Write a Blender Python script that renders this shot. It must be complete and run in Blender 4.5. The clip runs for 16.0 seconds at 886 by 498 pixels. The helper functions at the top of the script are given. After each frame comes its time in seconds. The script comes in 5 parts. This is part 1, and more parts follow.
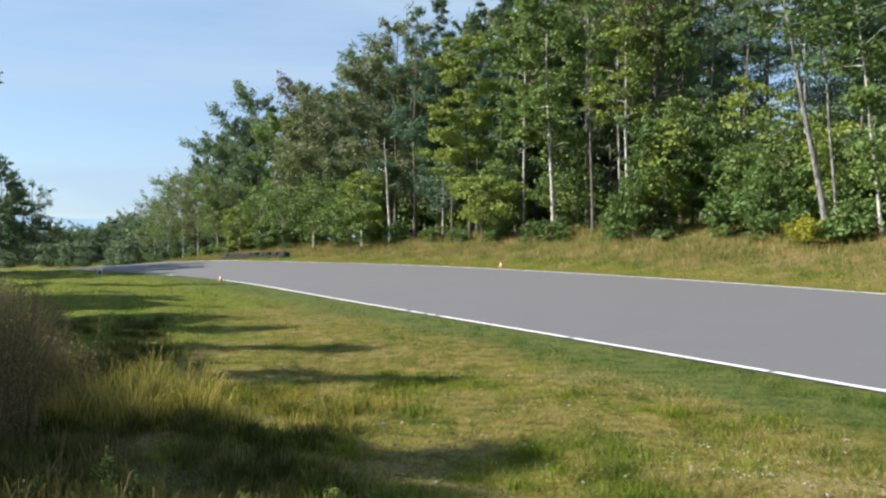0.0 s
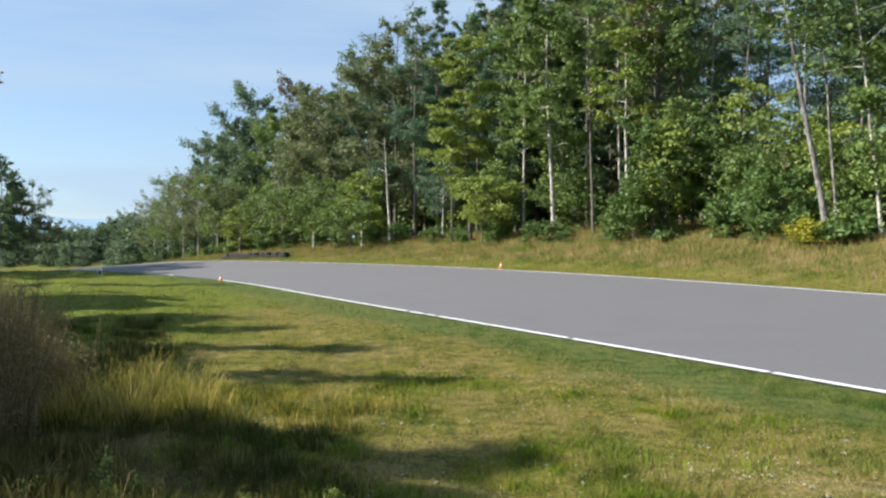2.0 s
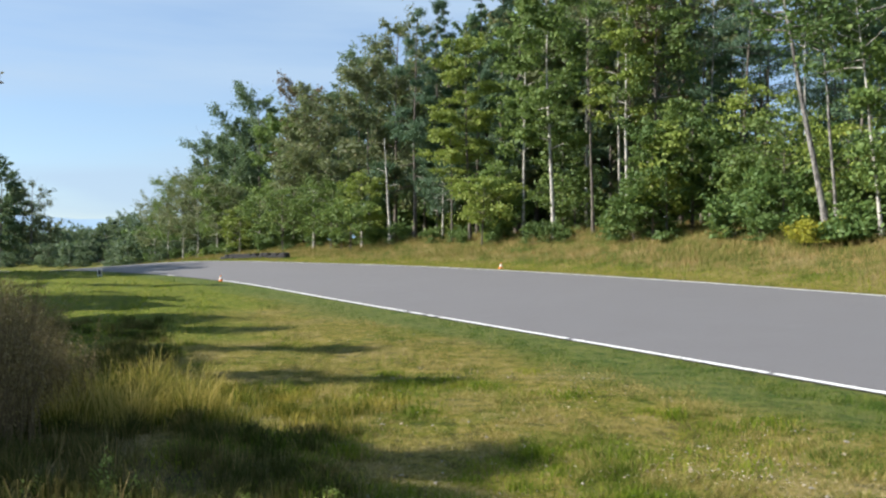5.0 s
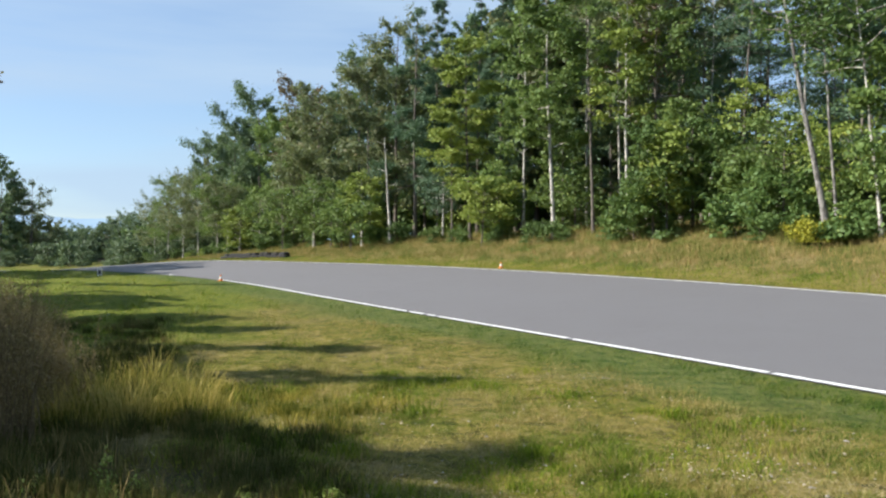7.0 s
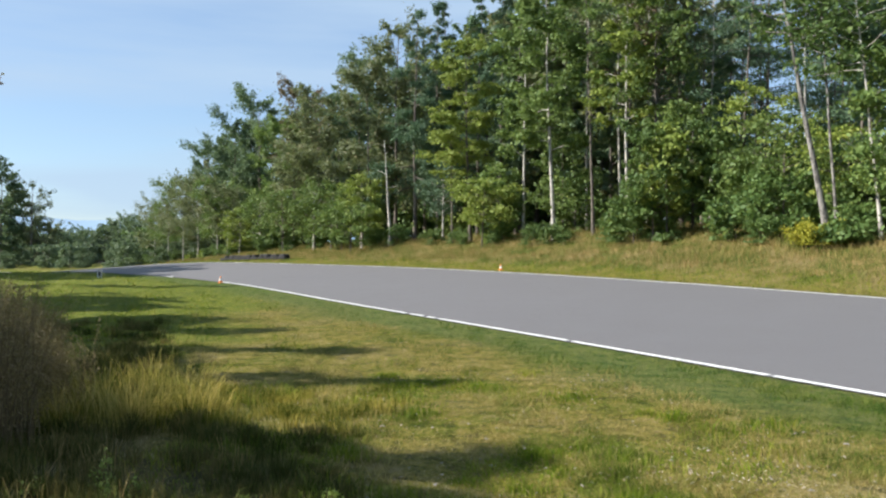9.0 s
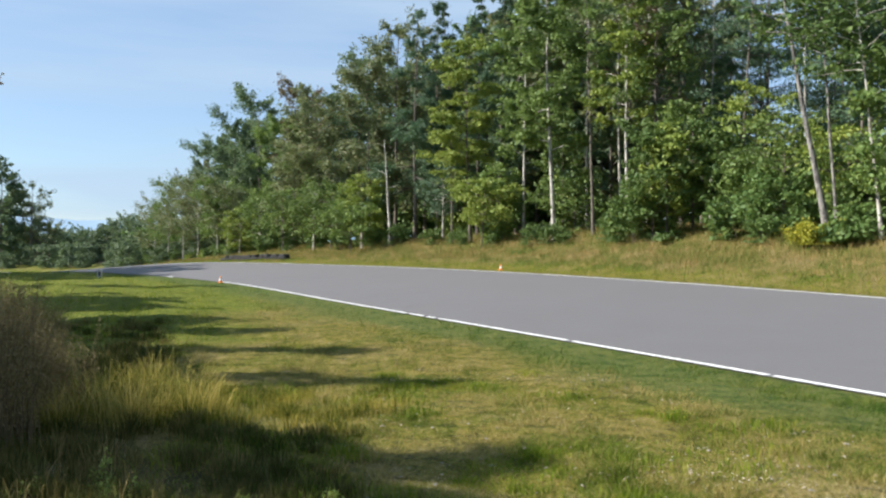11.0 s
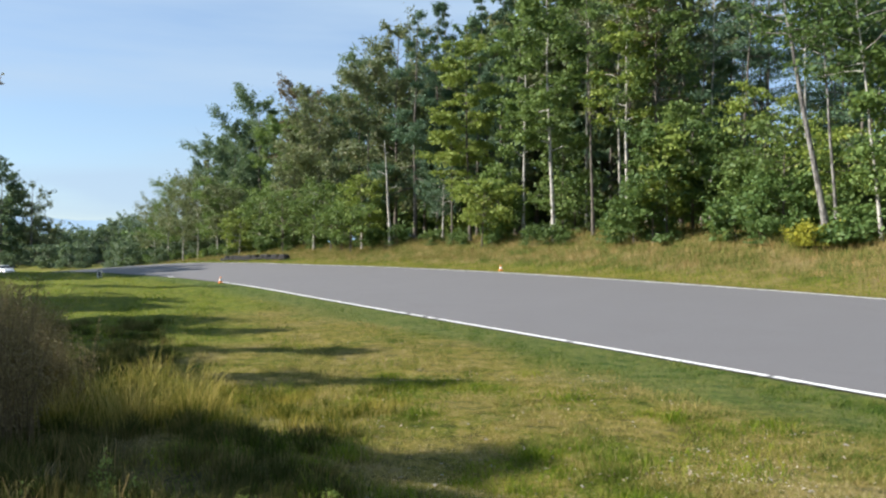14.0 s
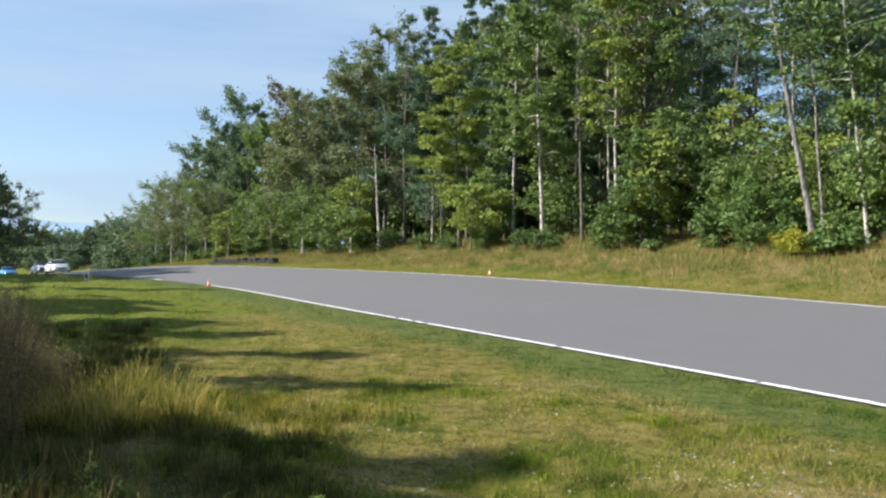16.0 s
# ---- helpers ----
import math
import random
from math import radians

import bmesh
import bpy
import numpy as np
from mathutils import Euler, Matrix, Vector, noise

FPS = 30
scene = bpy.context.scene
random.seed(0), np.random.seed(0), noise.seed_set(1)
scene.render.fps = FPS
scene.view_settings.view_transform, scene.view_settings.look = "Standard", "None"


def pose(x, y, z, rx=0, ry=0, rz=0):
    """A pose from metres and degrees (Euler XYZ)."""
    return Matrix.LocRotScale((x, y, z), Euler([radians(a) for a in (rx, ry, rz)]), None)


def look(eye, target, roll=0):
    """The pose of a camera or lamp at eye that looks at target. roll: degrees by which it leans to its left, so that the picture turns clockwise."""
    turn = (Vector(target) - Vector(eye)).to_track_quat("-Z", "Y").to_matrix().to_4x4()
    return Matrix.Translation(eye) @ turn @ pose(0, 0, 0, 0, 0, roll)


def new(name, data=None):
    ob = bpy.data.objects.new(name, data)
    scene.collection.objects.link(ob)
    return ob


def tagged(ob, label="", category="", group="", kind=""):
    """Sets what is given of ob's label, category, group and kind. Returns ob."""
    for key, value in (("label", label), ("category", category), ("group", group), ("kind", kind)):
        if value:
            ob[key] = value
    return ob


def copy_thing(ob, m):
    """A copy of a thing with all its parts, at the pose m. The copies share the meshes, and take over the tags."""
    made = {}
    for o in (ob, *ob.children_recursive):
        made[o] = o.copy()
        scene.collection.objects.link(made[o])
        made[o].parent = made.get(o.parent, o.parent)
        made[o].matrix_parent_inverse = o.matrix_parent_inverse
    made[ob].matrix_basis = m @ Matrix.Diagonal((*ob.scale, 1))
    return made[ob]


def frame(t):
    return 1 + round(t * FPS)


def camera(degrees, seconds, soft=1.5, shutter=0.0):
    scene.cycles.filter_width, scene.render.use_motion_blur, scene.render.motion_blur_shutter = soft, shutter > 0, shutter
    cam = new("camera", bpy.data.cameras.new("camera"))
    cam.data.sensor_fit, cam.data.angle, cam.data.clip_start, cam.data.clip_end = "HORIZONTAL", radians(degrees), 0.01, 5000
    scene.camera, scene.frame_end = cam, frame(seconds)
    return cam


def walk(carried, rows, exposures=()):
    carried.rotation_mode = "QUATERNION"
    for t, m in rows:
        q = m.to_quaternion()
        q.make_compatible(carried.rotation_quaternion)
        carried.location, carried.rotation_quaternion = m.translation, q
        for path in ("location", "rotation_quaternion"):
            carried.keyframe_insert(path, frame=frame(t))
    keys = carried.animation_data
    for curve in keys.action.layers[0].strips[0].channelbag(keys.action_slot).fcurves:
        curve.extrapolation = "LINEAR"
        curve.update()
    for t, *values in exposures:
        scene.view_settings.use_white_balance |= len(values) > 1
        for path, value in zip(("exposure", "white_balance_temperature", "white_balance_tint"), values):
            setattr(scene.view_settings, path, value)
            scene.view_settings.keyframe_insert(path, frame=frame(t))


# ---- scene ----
EYE = 1.6
cam = camera(56.0, 16.0, soft=2.3)
walk(cam, [
    (0, pose(0, 0, EYE, 89.572, -0.000, 0.000)),
    (0.5, pose(0, 0, EYE, 89.685, -0.121, -0.028)),
    (1, pose(0, 0, EYE, 89.208, 0.320, 0.013)),
    (1.5, pose(0, 0, EYE, 89.423, 0.101, 0.002)),
    (2, pose(0, 0, EYE, 89.600, -0.062, -0.001)),
    (2.5, pose(0, 0, EYE, 89.524, -0.026, -0.001)),
    (3, pose(0, 0, EYE, 89.513, -0.001, -0.000)),
    (3.5, pose(0, 0, EYE, 89.535, 0.023, 0.000)),
    (4, pose(0, 0, EYE, 89.610, -0.118, -0.008)),
    (6.5, pose(0, 0, EYE, 89.648, -0.119, -0.008)),
    (7, pose(0, 0, EYE, 89.610, -0.128, -0.003)),
    (7.5, pose(0, 0, EYE, 89.578, -0.045, -0.001)),
    (8, pose(0, 0, EYE, 89.583, -0.100, -0.008)),
    (8.5, pose(0, 0, EYE, 89.745, -0.216, -0.011)),
    (9, pose(0, 0, EYE, 89.756, -0.201, -0.005)),
    (11.5, pose(0, 0, EYE, 89.745, -0.194, -0.005)),
    (12, pose(0, 0, EYE, 89.707, -0.182, -0.005)),
    (12.5, pose(0, 0, EYE, 89.653, -0.121, -0.003)),
    (13, pose(0, 0, EYE, 89.755, -0.223, -0.005)),
    (13.5, pose(0, 0, EYE, 89.701, -0.146, -0.009)),
    (14, pose(0, 0, EYE, 89.788, -0.264, -0.007)),
    (14.5, pose(0, 0, EYE, 89.739, -0.222, -0.011)),
    (15, pose(0, 0, EYE, 89.803, -0.280, -0.007)),
    (15.5, pose(0, 0, EYE, 90.260, -0.731, -0.059)),
    (16, pose(0, 0, EYE, 90.096, -0.613, -0.750)),
])

# ---------------------------------------------------------------- light
SUN_DIR = Vector((-1.0, -0.05, 0.0)).normalized()
SUN_UP = radians(33)
world = bpy.data.worlds.new("sky")
scene.world = world
world.use_nodes = True
wn, wl = world.node_tree.nodes, world.node_tree.links
bg = wn["Background"]
sky = wn.new("ShaderNodeTexSky")
sky.sky_type = "NISHITA"
sky.sun_disc = False
sky.sun_elevation = SUN_UP
sky.sun_rotation = math.atan2(SUN_DIR.x, SUN_DIR.y)
sky.air_density, sky.dust_density, sky.ozone_density = 1.0, 0.1, 3.0
geo = wn.new("ShaderNodeTexCoord")
stretch = wn.new("ShaderNodeMapping")
stretch.inputs["Scale"].default_value = (1.2, 1.2, 9.0)
stretch.inputs["Rotation"].default_value = (0.0, 0.10, 0.0)
wisp = wn.new("ShaderNodeTexNoise")
wisp.inputs["Scale"].default_value = 1.6
wisp.inputs["Detail"].default_value = 5
ramp = wn.new("ShaderNodeValToRGB")
ramp.color_ramp.elements[0].position, ramp.color_ramp.elements[0].color = 0.42, (0.40, 0.40, 0.40, 1)
ramp.color_ramp.elements[1].position, ramp.color_ramp.elements[1].color = 0.66, (0.85, 0.85, 0.85, 1)
cloud = wn.new("ShaderNodeMix")
cloud.data_type = "RGBA"
cloud.inputs["B"].default_value = (3.75, 4.6, 5.4, 1)
wl.new(geo.outputs["Generated"], stretch.inputs["Vector"])
wl.new(stretch.outputs["Vector"], wisp.inputs["Vector"])
wl.new(wisp.outputs["Fac"], ramp.inputs["Fac"])
wl.new(ramp.outputs["Color"], cloud.inputs["Factor"])
wl.new(sky.outputs["Color"], cloud.inputs["A"])
tint = wn.new("ShaderNodeMix")
tint.data_type, tint.blend_type = "RGBA", "MULTIPLY"
tint.inputs["Factor"].default_value = 1.0
tint.inputs["B"].default_value = (0.93, 1.0, 1.10, 1)
wl.new(cloud.outputs["Result"], tint.inputs["A"])
wl.new(tint.outputs["Result"], bg.inputs["Color"])
bg.inputs["Strength"].default_value = 0.079
sun = new("sun", bpy.data.lights.new("sun", "SUN"))
sun.data.energy, sun.data.angle, sun.data.color = 5.0, radians(0.53), (1.0, 0.94, 0.86)
sun.matrix_world = look((SUN_DIR.x * 80, SUN_DIR.y * 80, 80 * math.tan(SUN_UP)), (0, 0, 0))
scene.view_settings.exposure = 0.95


# ---------------------------------------------------------------- materials
def material(name, rough=0.8, metal=0.0):
    m = bpy.data.materials.new(name)
    m.use_nodes = True
    b = m.node_tree.nodes["Principled BSDF"]
    b.inputs["Roughness"].default_value, b.inputs["Metallic"].default_value = rough, metal
    return m, m.node_tree.nodes, m.node_tree.links, b


def noise_node(nd, ln, scale, detail=4, coords="Object", stretch=None, rough=0.5):
    tc = nd.new("ShaderNodeTexCoord")
    tx = nd.new("ShaderNodeTexNoise")
    tx.inputs["Scale"].default_value, tx.inputs["Detail"].default_value = scale, detail
    tx.inputs["Roughness"].default_value = rough
    src = tc.outputs[coords]
    if stretch:
        mp = nd.new("ShaderNodeMapping")
        mp.inputs["Scale"].default_value = stretch
        ln.new(src, mp.inputs["Vector"])
        src = mp.outputs["Vector"]
    ln.new(src, tx.inputs["Vector"])
    return tx.outputs["Fac"]


def ramp_node(nd, ln, fac, stops):
    r = nd.new("ShaderNodeValToRGB")
    el = r.color_ramp.elements
    while len(el) < len(stops):
        el.new(0.5)
    for e, (p, c) in zip(el, stops):
        e.position, e.color = p, (*c, 1) if len(c) == 3 else c
    ln.new(fac, r.inputs["Fac"])
    return r.outputs["Color"]


def mix_node(nd, ln, fac, a, b, blend="MIX"):
    m = nd.new("ShaderNodeMix")
    m.data_type, m.blend_type = "RGBA", blend
    for sock, v in ((m.inputs["Factor"], fac), (m.inputs["A"], a), (m.inputs["B"], b)):
        if isinstance(v, (int, float)):
            sock.default_value = v
        elif isinstance(v, tuple):
            sock.default_value = (*v, 1)
        else:
            ln.new(v, sock)
    return m.outputs["Result"]


def bump(nd, ln, bsdf, height, strength, dist):
    b = nd.new("ShaderNodeBump")
    b.inputs["Strength"].default_value, b.inputs["Distance"].default_value = strength, dist
    ln.new(height, b.inputs["Height"])
    ln.new(b.outputs["Normal"], bsdf.inputs["Normal"])


def plain(name, colour, rough=0.5, metal=0.0, var=0.12, scale=6.0):
    m, nd, ln, b = material(name, rough, metal)
    n = noise_node(nd, ln, scale)
    lo = tuple(c * (1 - var) for c in colour)
    hi = tuple(min(1, c * (1 + var)) for c in colour)
    ln.new(ramp_node(nd, ln, n, [(0.3, lo), (0.7, hi)]), b.inputs["Base Color"])
    return m


def leaf_material(name, dark, light, tint, tint_share=0.12, through_share=0.34):
    """Leaves: two greens by leaf, drift by clump and by tree, some light passing through."""
    m, nd, ln, b = material(name, 0.65)
    g = nd.new("ShaderNodeNewGeometry")
    oi = nd.new("ShaderNodeObjectInfo")
    c = ramp_node(nd, ln, g.outputs["Random Per Island"],
                  [(0.0, dark), (1 - tint_share - 0.02, light), (1 - tint_share * 0.6, tint), (1.0, light)])
    n = noise_node(nd, ln, 0.45, 2)
    c = mix_node(nd, ln, ramp_node(nd, ln, n, [(0.35, (0, 0, 0)), (0.65, (0.7, 0.7, 0.7))]), c,
                 tuple(0.5 * (a + d) for a, d in zip(dark, light)))
    hs = nd.new("ShaderNodeHueSaturation")
    mr = nd.new("ShaderNodeMapRange")
    mr.inputs["To Min"].default_value, mr.inputs["To Max"].default_value = 0.86, 1.16
    ln.new(oi.outputs["Random"], mr.inputs["Value"])
    ln.new(mr.outputs["Result"], hs.inputs["Value"])
    ln.new(c, hs.inputs["Color"])
    ln.new(hs.outputs["Color"], b.inputs["Base Color"])
    tr = nd.new("ShaderNodeBsdfTranslucent")
    ln.new(mix_node(nd, ln, 0.5, hs.outputs["Color"], (0.15, 0.2, 0.045)), tr.inputs["Color"])
    mx = nd.new("ShaderNodeMixShader")
    mx.inputs[0].default_value = through_share
    ln.new(b.outputs["BSDF"], mx.inputs[1])
    ln.new(tr.outputs["BSDF"], mx.inputs[2])
    ln.new(mx.outputs["Shader"], nd["Material Output"].inputs["Surface"])
    return m


def bark_material(name, base, spot, rough=0.9):
    m, nd, ln, b = material(name, rough)
    n = noise_node(nd, ln, 3.2, 6, stretch=(1.5, 1.5, 0.6), rough=0.75)
    fine = noise_node(nd, ln, 14.0, 4, stretch=(1.0, 1.0, 0.25))
    c = ramp_node(nd, ln, n, [(0.45, spot), (0.53, base)])
    c = mix_node(nd, ln, 0.25, c, ramp_node(nd, ln, fine, [(0.3, tuple(0.5 * v for v in base)), (0.7, base)]))
    ln.new(c, b.inputs["Base Color"])
    bump(nd, ln, b, fine, 0.6, 0.03)
    return m


MAPLE = leaf_material("maple_leaf", (0.075, 0.14, 0.038), (0.207, 0.30, 0.072), (0.31, 0.37, 0.09))
LIME = leaf_material("yellowing_leaf", (0.165, 0.235, 0.042), (0.32, 0.395, 0.075), (0.42, 0.42, 0.098), 0.2)
ASH = leaf_material("grey_green_leaf", (0.078, 0.145, 0.078), (0.175, 0.26, 0.14), (0.25, 0.30, 0.17))
OLIVE = leaf_material("olive_leaf", (0.11, 0.14, 0.068), (0.215, 0.25, 0.115), (0.32, 0.26, 0.14), 0.2)
RUST = leaf_material("rust_leaf", (0.132, 0.09, 0.059), (0.204, 0.144, 0.106), (0.264, 0.132, 0.092), 0.3)
PINE = leaf_material("pine_needle", (0.052, 0.110, 0.068), (0.113, 0.195, 0.105), (0.155, 0.205, 0.115), 0.1, 0.22)
SHRUB = leaf_material("shrub_leaf", (0.058, 0.122, 0.034), (0.155, 0.245, 0.062), (0.25, 0.31, 0.075))
GOLD = leaf_material("goldenrod", (0.17, 0.21, 0.02), (0.42, 0.40, 0.03), (0.55, 0.48, 0.03), 0.4)
# leaf colour lightened and greyed to paint in the distance haze
HAZE = leaf_material("haze_tinted_leaf", (0.085, 0.14, 0.08), (0.14, 0.20, 0.115), (0.17, 0.21, 0.12))
BIRCH = bark_material("pale_bark", (0.54, 0.51, 0.46), (0.16, 0.145, 0.13))
MOTTLE = bark_material("blotched_bark", (0.27, 0.255, 0.235), (0.05, 0.045, 0.042))
BARK = bark_material("grey_brown_bark", (0.17, 0.145, 0.12), (0.07, 0.06, 0.05))


def asphalt_material():
    m, nd, ln, b = material("asphalt", 0.85)
    grain = noise_node(nd, ln, 90, 3)
    broad = noise_node(nd, ln, 0.12, 4, stretch=(1.0, 1.0, 1.0))
    streak = noise_node(nd, ln, 0.9, 3)
    c = ramp_node(nd, ln, broad, [(0.3, (0.123, 0.120, 0.123)), (0.7, (0.141, 0.137, 0.140))])
    c = mix_node(nd, ln, 0.35, c, ramp_node(nd, ln, streak, [(0.3, (0.120, 0.110, 0.112)), (0.7, (0.150, 0.147, 0.149))]))
    c = mix_node(nd, ln, 0.4, c, ramp_node(nd, ln, grain, [(0.3, (0.075, 0.073, 0.074)), (0.7, (0.190, 0.185, 0.188))]))
    ln.new(c, b.inputs["Base Color"])
    bump(nd, ln, b, grain, 0.4, 0.009)
    return m


def paint_material():
    m, nd, ln, b = material("road_paint", 0.6)
    n = noise_node(nd, ln, 7, 5)
    ln.new(ramp_node(nd, ln, n, [(0.25, (0.45, 0.45, 0.43)), (0.42, (0.80, 0.80, 0.77))]), b.inputs["Base Color"])
    return m


def attr(nd, name):
    a = nd.new("ShaderNodeAttribute")
    a.attribute_name = name
    return a.outputs["Fac"]


def ground_material():
    """Mown turf with dry and green patches, lush verge, straw-coloured bank and leaf litter under the wood; the litter
    tone also paints the near shadow darker.
    """
    m, nd, ln, b = material("turf", 0.95)
    b.inputs["Specular IOR Level"].default_value = 0.1
    broad = noise_node(nd, ln, 0.55, 6, rough=0.65)
    mid = noise_node(nd, ln, 4.2, 6, rough=0.75)
    fine = noise_node(nd, ln, 24, 5, rough=0.7)
    turf = ramp_node(nd, ln, broad, [(0.40, (0.102, 0.144, 0.014)), (0.50, (0.210, 0.182, 0.029)), (0.60, (0.255, 0.205, 0.078))])
    turf = mix_node(nd, ln, 0.6, turf, ramp_node(nd, ln, mid, [(0.40, (0.031, 0.036, 0.010)), (0.48, (0.156, 0.156, 0.022)), (0.54, (0.246, 0.198, 0.042)), (0.63, (0.350, 0.280, 0.130))]))
    verge = ramp_node(nd, ln, mid, [(0.38, (0.050, 0.105, 0.024)), (0.62, (0.150, 0.180, 0.055))])
    bank = ramp_node(nd, ln, broad, [(0.40, (0.085, 0.115, 0.02)), (0.5, (0.16, 0.145, 0.04)), (0.62, (0.25, 0.20, 0.085))])
    # litter under the wood, and painted shade at the front left
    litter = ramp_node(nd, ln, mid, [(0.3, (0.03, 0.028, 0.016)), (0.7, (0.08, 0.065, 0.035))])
    fresh = ramp_node(nd, ln, mid, [(0.38, (0.054, 0.092, 0.009)), (0.5, (0.135, 0.178, 0.017)), (0.62, (0.227, 0.227, 0.032))])
    c = mix_node(nd, ln, attr(nd, "fresh"), turf, fresh)
    c = mix_node(nd, ln, attr(nd, "verge"), c, verge)
    c = mix_node(nd, ln, attr(nd, "bank"), c, bank)
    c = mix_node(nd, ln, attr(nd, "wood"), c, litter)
    crumb = noise_node(nd, ln, 70, 3, rough=0.7)
    c = mix_node(nd, ln, ramp_node(nd, ln, crumb, [(0.57, (0, 0, 0)), (0.66, (0.6, 0.6, 0.6))]), c, (0.36, 0.30, 0.14))
    c = mix_node(nd, ln, 0.65, c, ramp_node(nd, ln, fine, [(0.38, (0.25, 0.25, 0.25)), (0.60, (1.0, 1.0, 1.0))]), "MULTIPLY")
    ln.new(c, b.inputs["Base Color"])
    bump(nd, ln, b, fine, 0.8, 0.05)
    return m


def blade_material(name, green, straw, share):
    """Grass blades: green and straw by blade, drifting in patches over the ground."""
    m, nd, ln, b = material(name, 0.7)
    b.inputs["Specular IOR Level"].default_value = 0.12
    g = nd.new("ShaderNodeNewGeometry")
    n = noise_node(nd, ln, 1.1, 6, rough=0.7)
    add = nd.new("ShaderNodeMath")
    add.operation = "MULTIPLY_ADD"
    add.inputs[1].default_value, add.inputs[2].default_value = 0.55, share - 0.5
    ln.new(g.outputs["Random Per Island"], add.inputs[0])
    sm = nd.new("ShaderNodeMath")
    sm.operation = "ADD"
    ln.new(add.outputs[0], sm.inputs[0])
    drift = nd.new("ShaderNodeMath")
    drift.operation = "MULTIPLY_ADD"
    drift.inputs[1].default_value, drift.inputs[2].default_value = 2.4, -0.7
    ln.new(n, drift.inputs[0])
    ln.new(drift.outputs[0], sm.inputs[1])
    lo = tuple(0.6 * v for v in green)
    c = ramp_node(nd, ln, sm.outputs[0], [(0.05, lo), (0.35, green), (0.62, tuple(0.5 * (x + y) for x, y in zip(green, straw))), (0.85, straw)])
    ln.new(c, b.inputs["Base Color"])
    tr = nd.new("ShaderNodeBsdfTranslucent")
    ln.new(c, tr.inputs["Color"])
    mx = nd.new("ShaderNodeMixShader")
    mx.inputs[0].default_value = 0.3
    ln.new(b.outputs["BSDF"], mx.inputs[1])
    ln.new(tr.outputs["BSDF"], mx.inputs[2])
    ln.new(mx.outputs["Shader"], nd["Material Output"].inputs["Surface"])
    return m


ASPHALT, PAINT, TURF = asphalt_material(), paint_material(), ground_material()
LAWN = blade_material("lawn_blade", (0.115, 0.165, 0.020), (0.420, 0.325, 0.125), 0.34)
LUSH = blade_material("verge_blade", (0.07, 0.135, 0.016), (0.24, 0.24, 0.06), 0.18)
HAY = blade_material("bank_blade", (0.125, 0.165, 0.03), (0.39, 0.28, 0.12), 0.30)
TALL = blade_material("tall_blade", (0.07, 0.095, 0.010), (0.36, 0.30, 0.06), 0.26)
RUBBER = plain("tyre_rubber", (0.025, 0.025, 0.027), 0.85)
ORANGE = plain("cone_orange", (0.85, 0.27, 0.05), 0.5)
WHITE = plain("white_plastic", (0.80, 0.80, 0.78), 0.4, 0, 0.04)
BLACK = plain("black_trim", (0.02, 0.02, 0.022), 0.45)
STONE = plain("pale_stone", (0.30, 0.27, 0.22), 0.9, 0, 0.4, 9)


# ---------------------------------------------------------------- mesh helpers
def np_mesh(name, verts, quads=None, tris=None, mat=None, smooth=False):
    me = bpy.data.meshes.new(name)
    verts = np.asarray(verts, dtype=np.float32)
    quads = np.zeros((0, 4), np.int32) if quads is None else np.asarray(quads, np.int32)
    tris = np.zeros((0, 3), np.int32) if tris is None else np.asarray(tris, np.int32)
    loops = np.concatenate([quads.ravel(), tris.ravel()])
    sizes = np.concatenate([np.full(len(quads), 4), np.full(len(tris), 3)]).astype(np.int32)
    starts = np.concatenate([[0], np.cumsum(sizes)[:-1]]).astype(np.int32)
    me.vertices.add(len(verts))
    me.vertices.foreach_set("co", verts.ravel())
    me.loops.add(len(loops))
    me.loops.foreach_set("vertex_index", loops.astype(np.int32))
    me.polygons.add(len(sizes))
    me.polygons.foreach_set("loop_start", starts)
    me.polygons.foreach_set("use_smooth", np.full(len(sizes), smooth))
    me.update(calc_edges=True)
    if mat:
        me.materials.append(mat)
    return me


def child(name, me, parent, label=""):
    ob = new(name, me)
    ob.parent = parent
    return tagged(ob, label)


def part(name, bm, mat, parent=None, label=""):
    me = bpy.data.meshes.new(name)
    bm.to_mesh(me)
    bm.free()
    if mat:
        me.materials.append(mat)
    ob = new(name, me)
    if parent:
        ob.parent = parent
    return tagged(ob, label)


def tubes(paths, sides=6):
    """Tapered tubes along (points, radii); returns verts and quads."""
    vs, qs, off = [], [], 0
    ang = np.arange(sides) * 2 * np.pi / sides
    for pts, rad in paths:
        pts, rad = np.asarray(pts, float), np.asarray(rad, float)
        d = np.gradient(pts, axis=0)
        d /= np.linalg.norm(d, axis=1)[:, None] + 1e-9
        ref = np.where(np.abs(d[:, 2:3]) > 0.9, np.array([[1.0, 0, 0]]), np.array([[0, 0, 1.0]]))
        u = np.cross(d, ref)
        u /= np.linalg.norm(u, axis=1)[:, None]
        w = np.cross(d, u)
        ring = pts[:, None] + rad[:, None, None] * (np.cos(ang)[None, :, None] * u[:, None] + np.sin(ang)[None, :, None] * w[:, None])
        n = len(pts)
        vs.append(ring.reshape(-1, 3))
        i = np.arange(n - 1)[:, None] * sides + np.arange(sides)[None]
        j = np.arange(n - 1)[:, None] * sides + (np.arange(sides)[None] + 1) % sides
        qs.append(np.stack([i, i + sides, j + sides, j], -1).reshape(-1, 4) + off)
        off += n * sides
    return np.concatenate(vs), np.concatenate(qs)


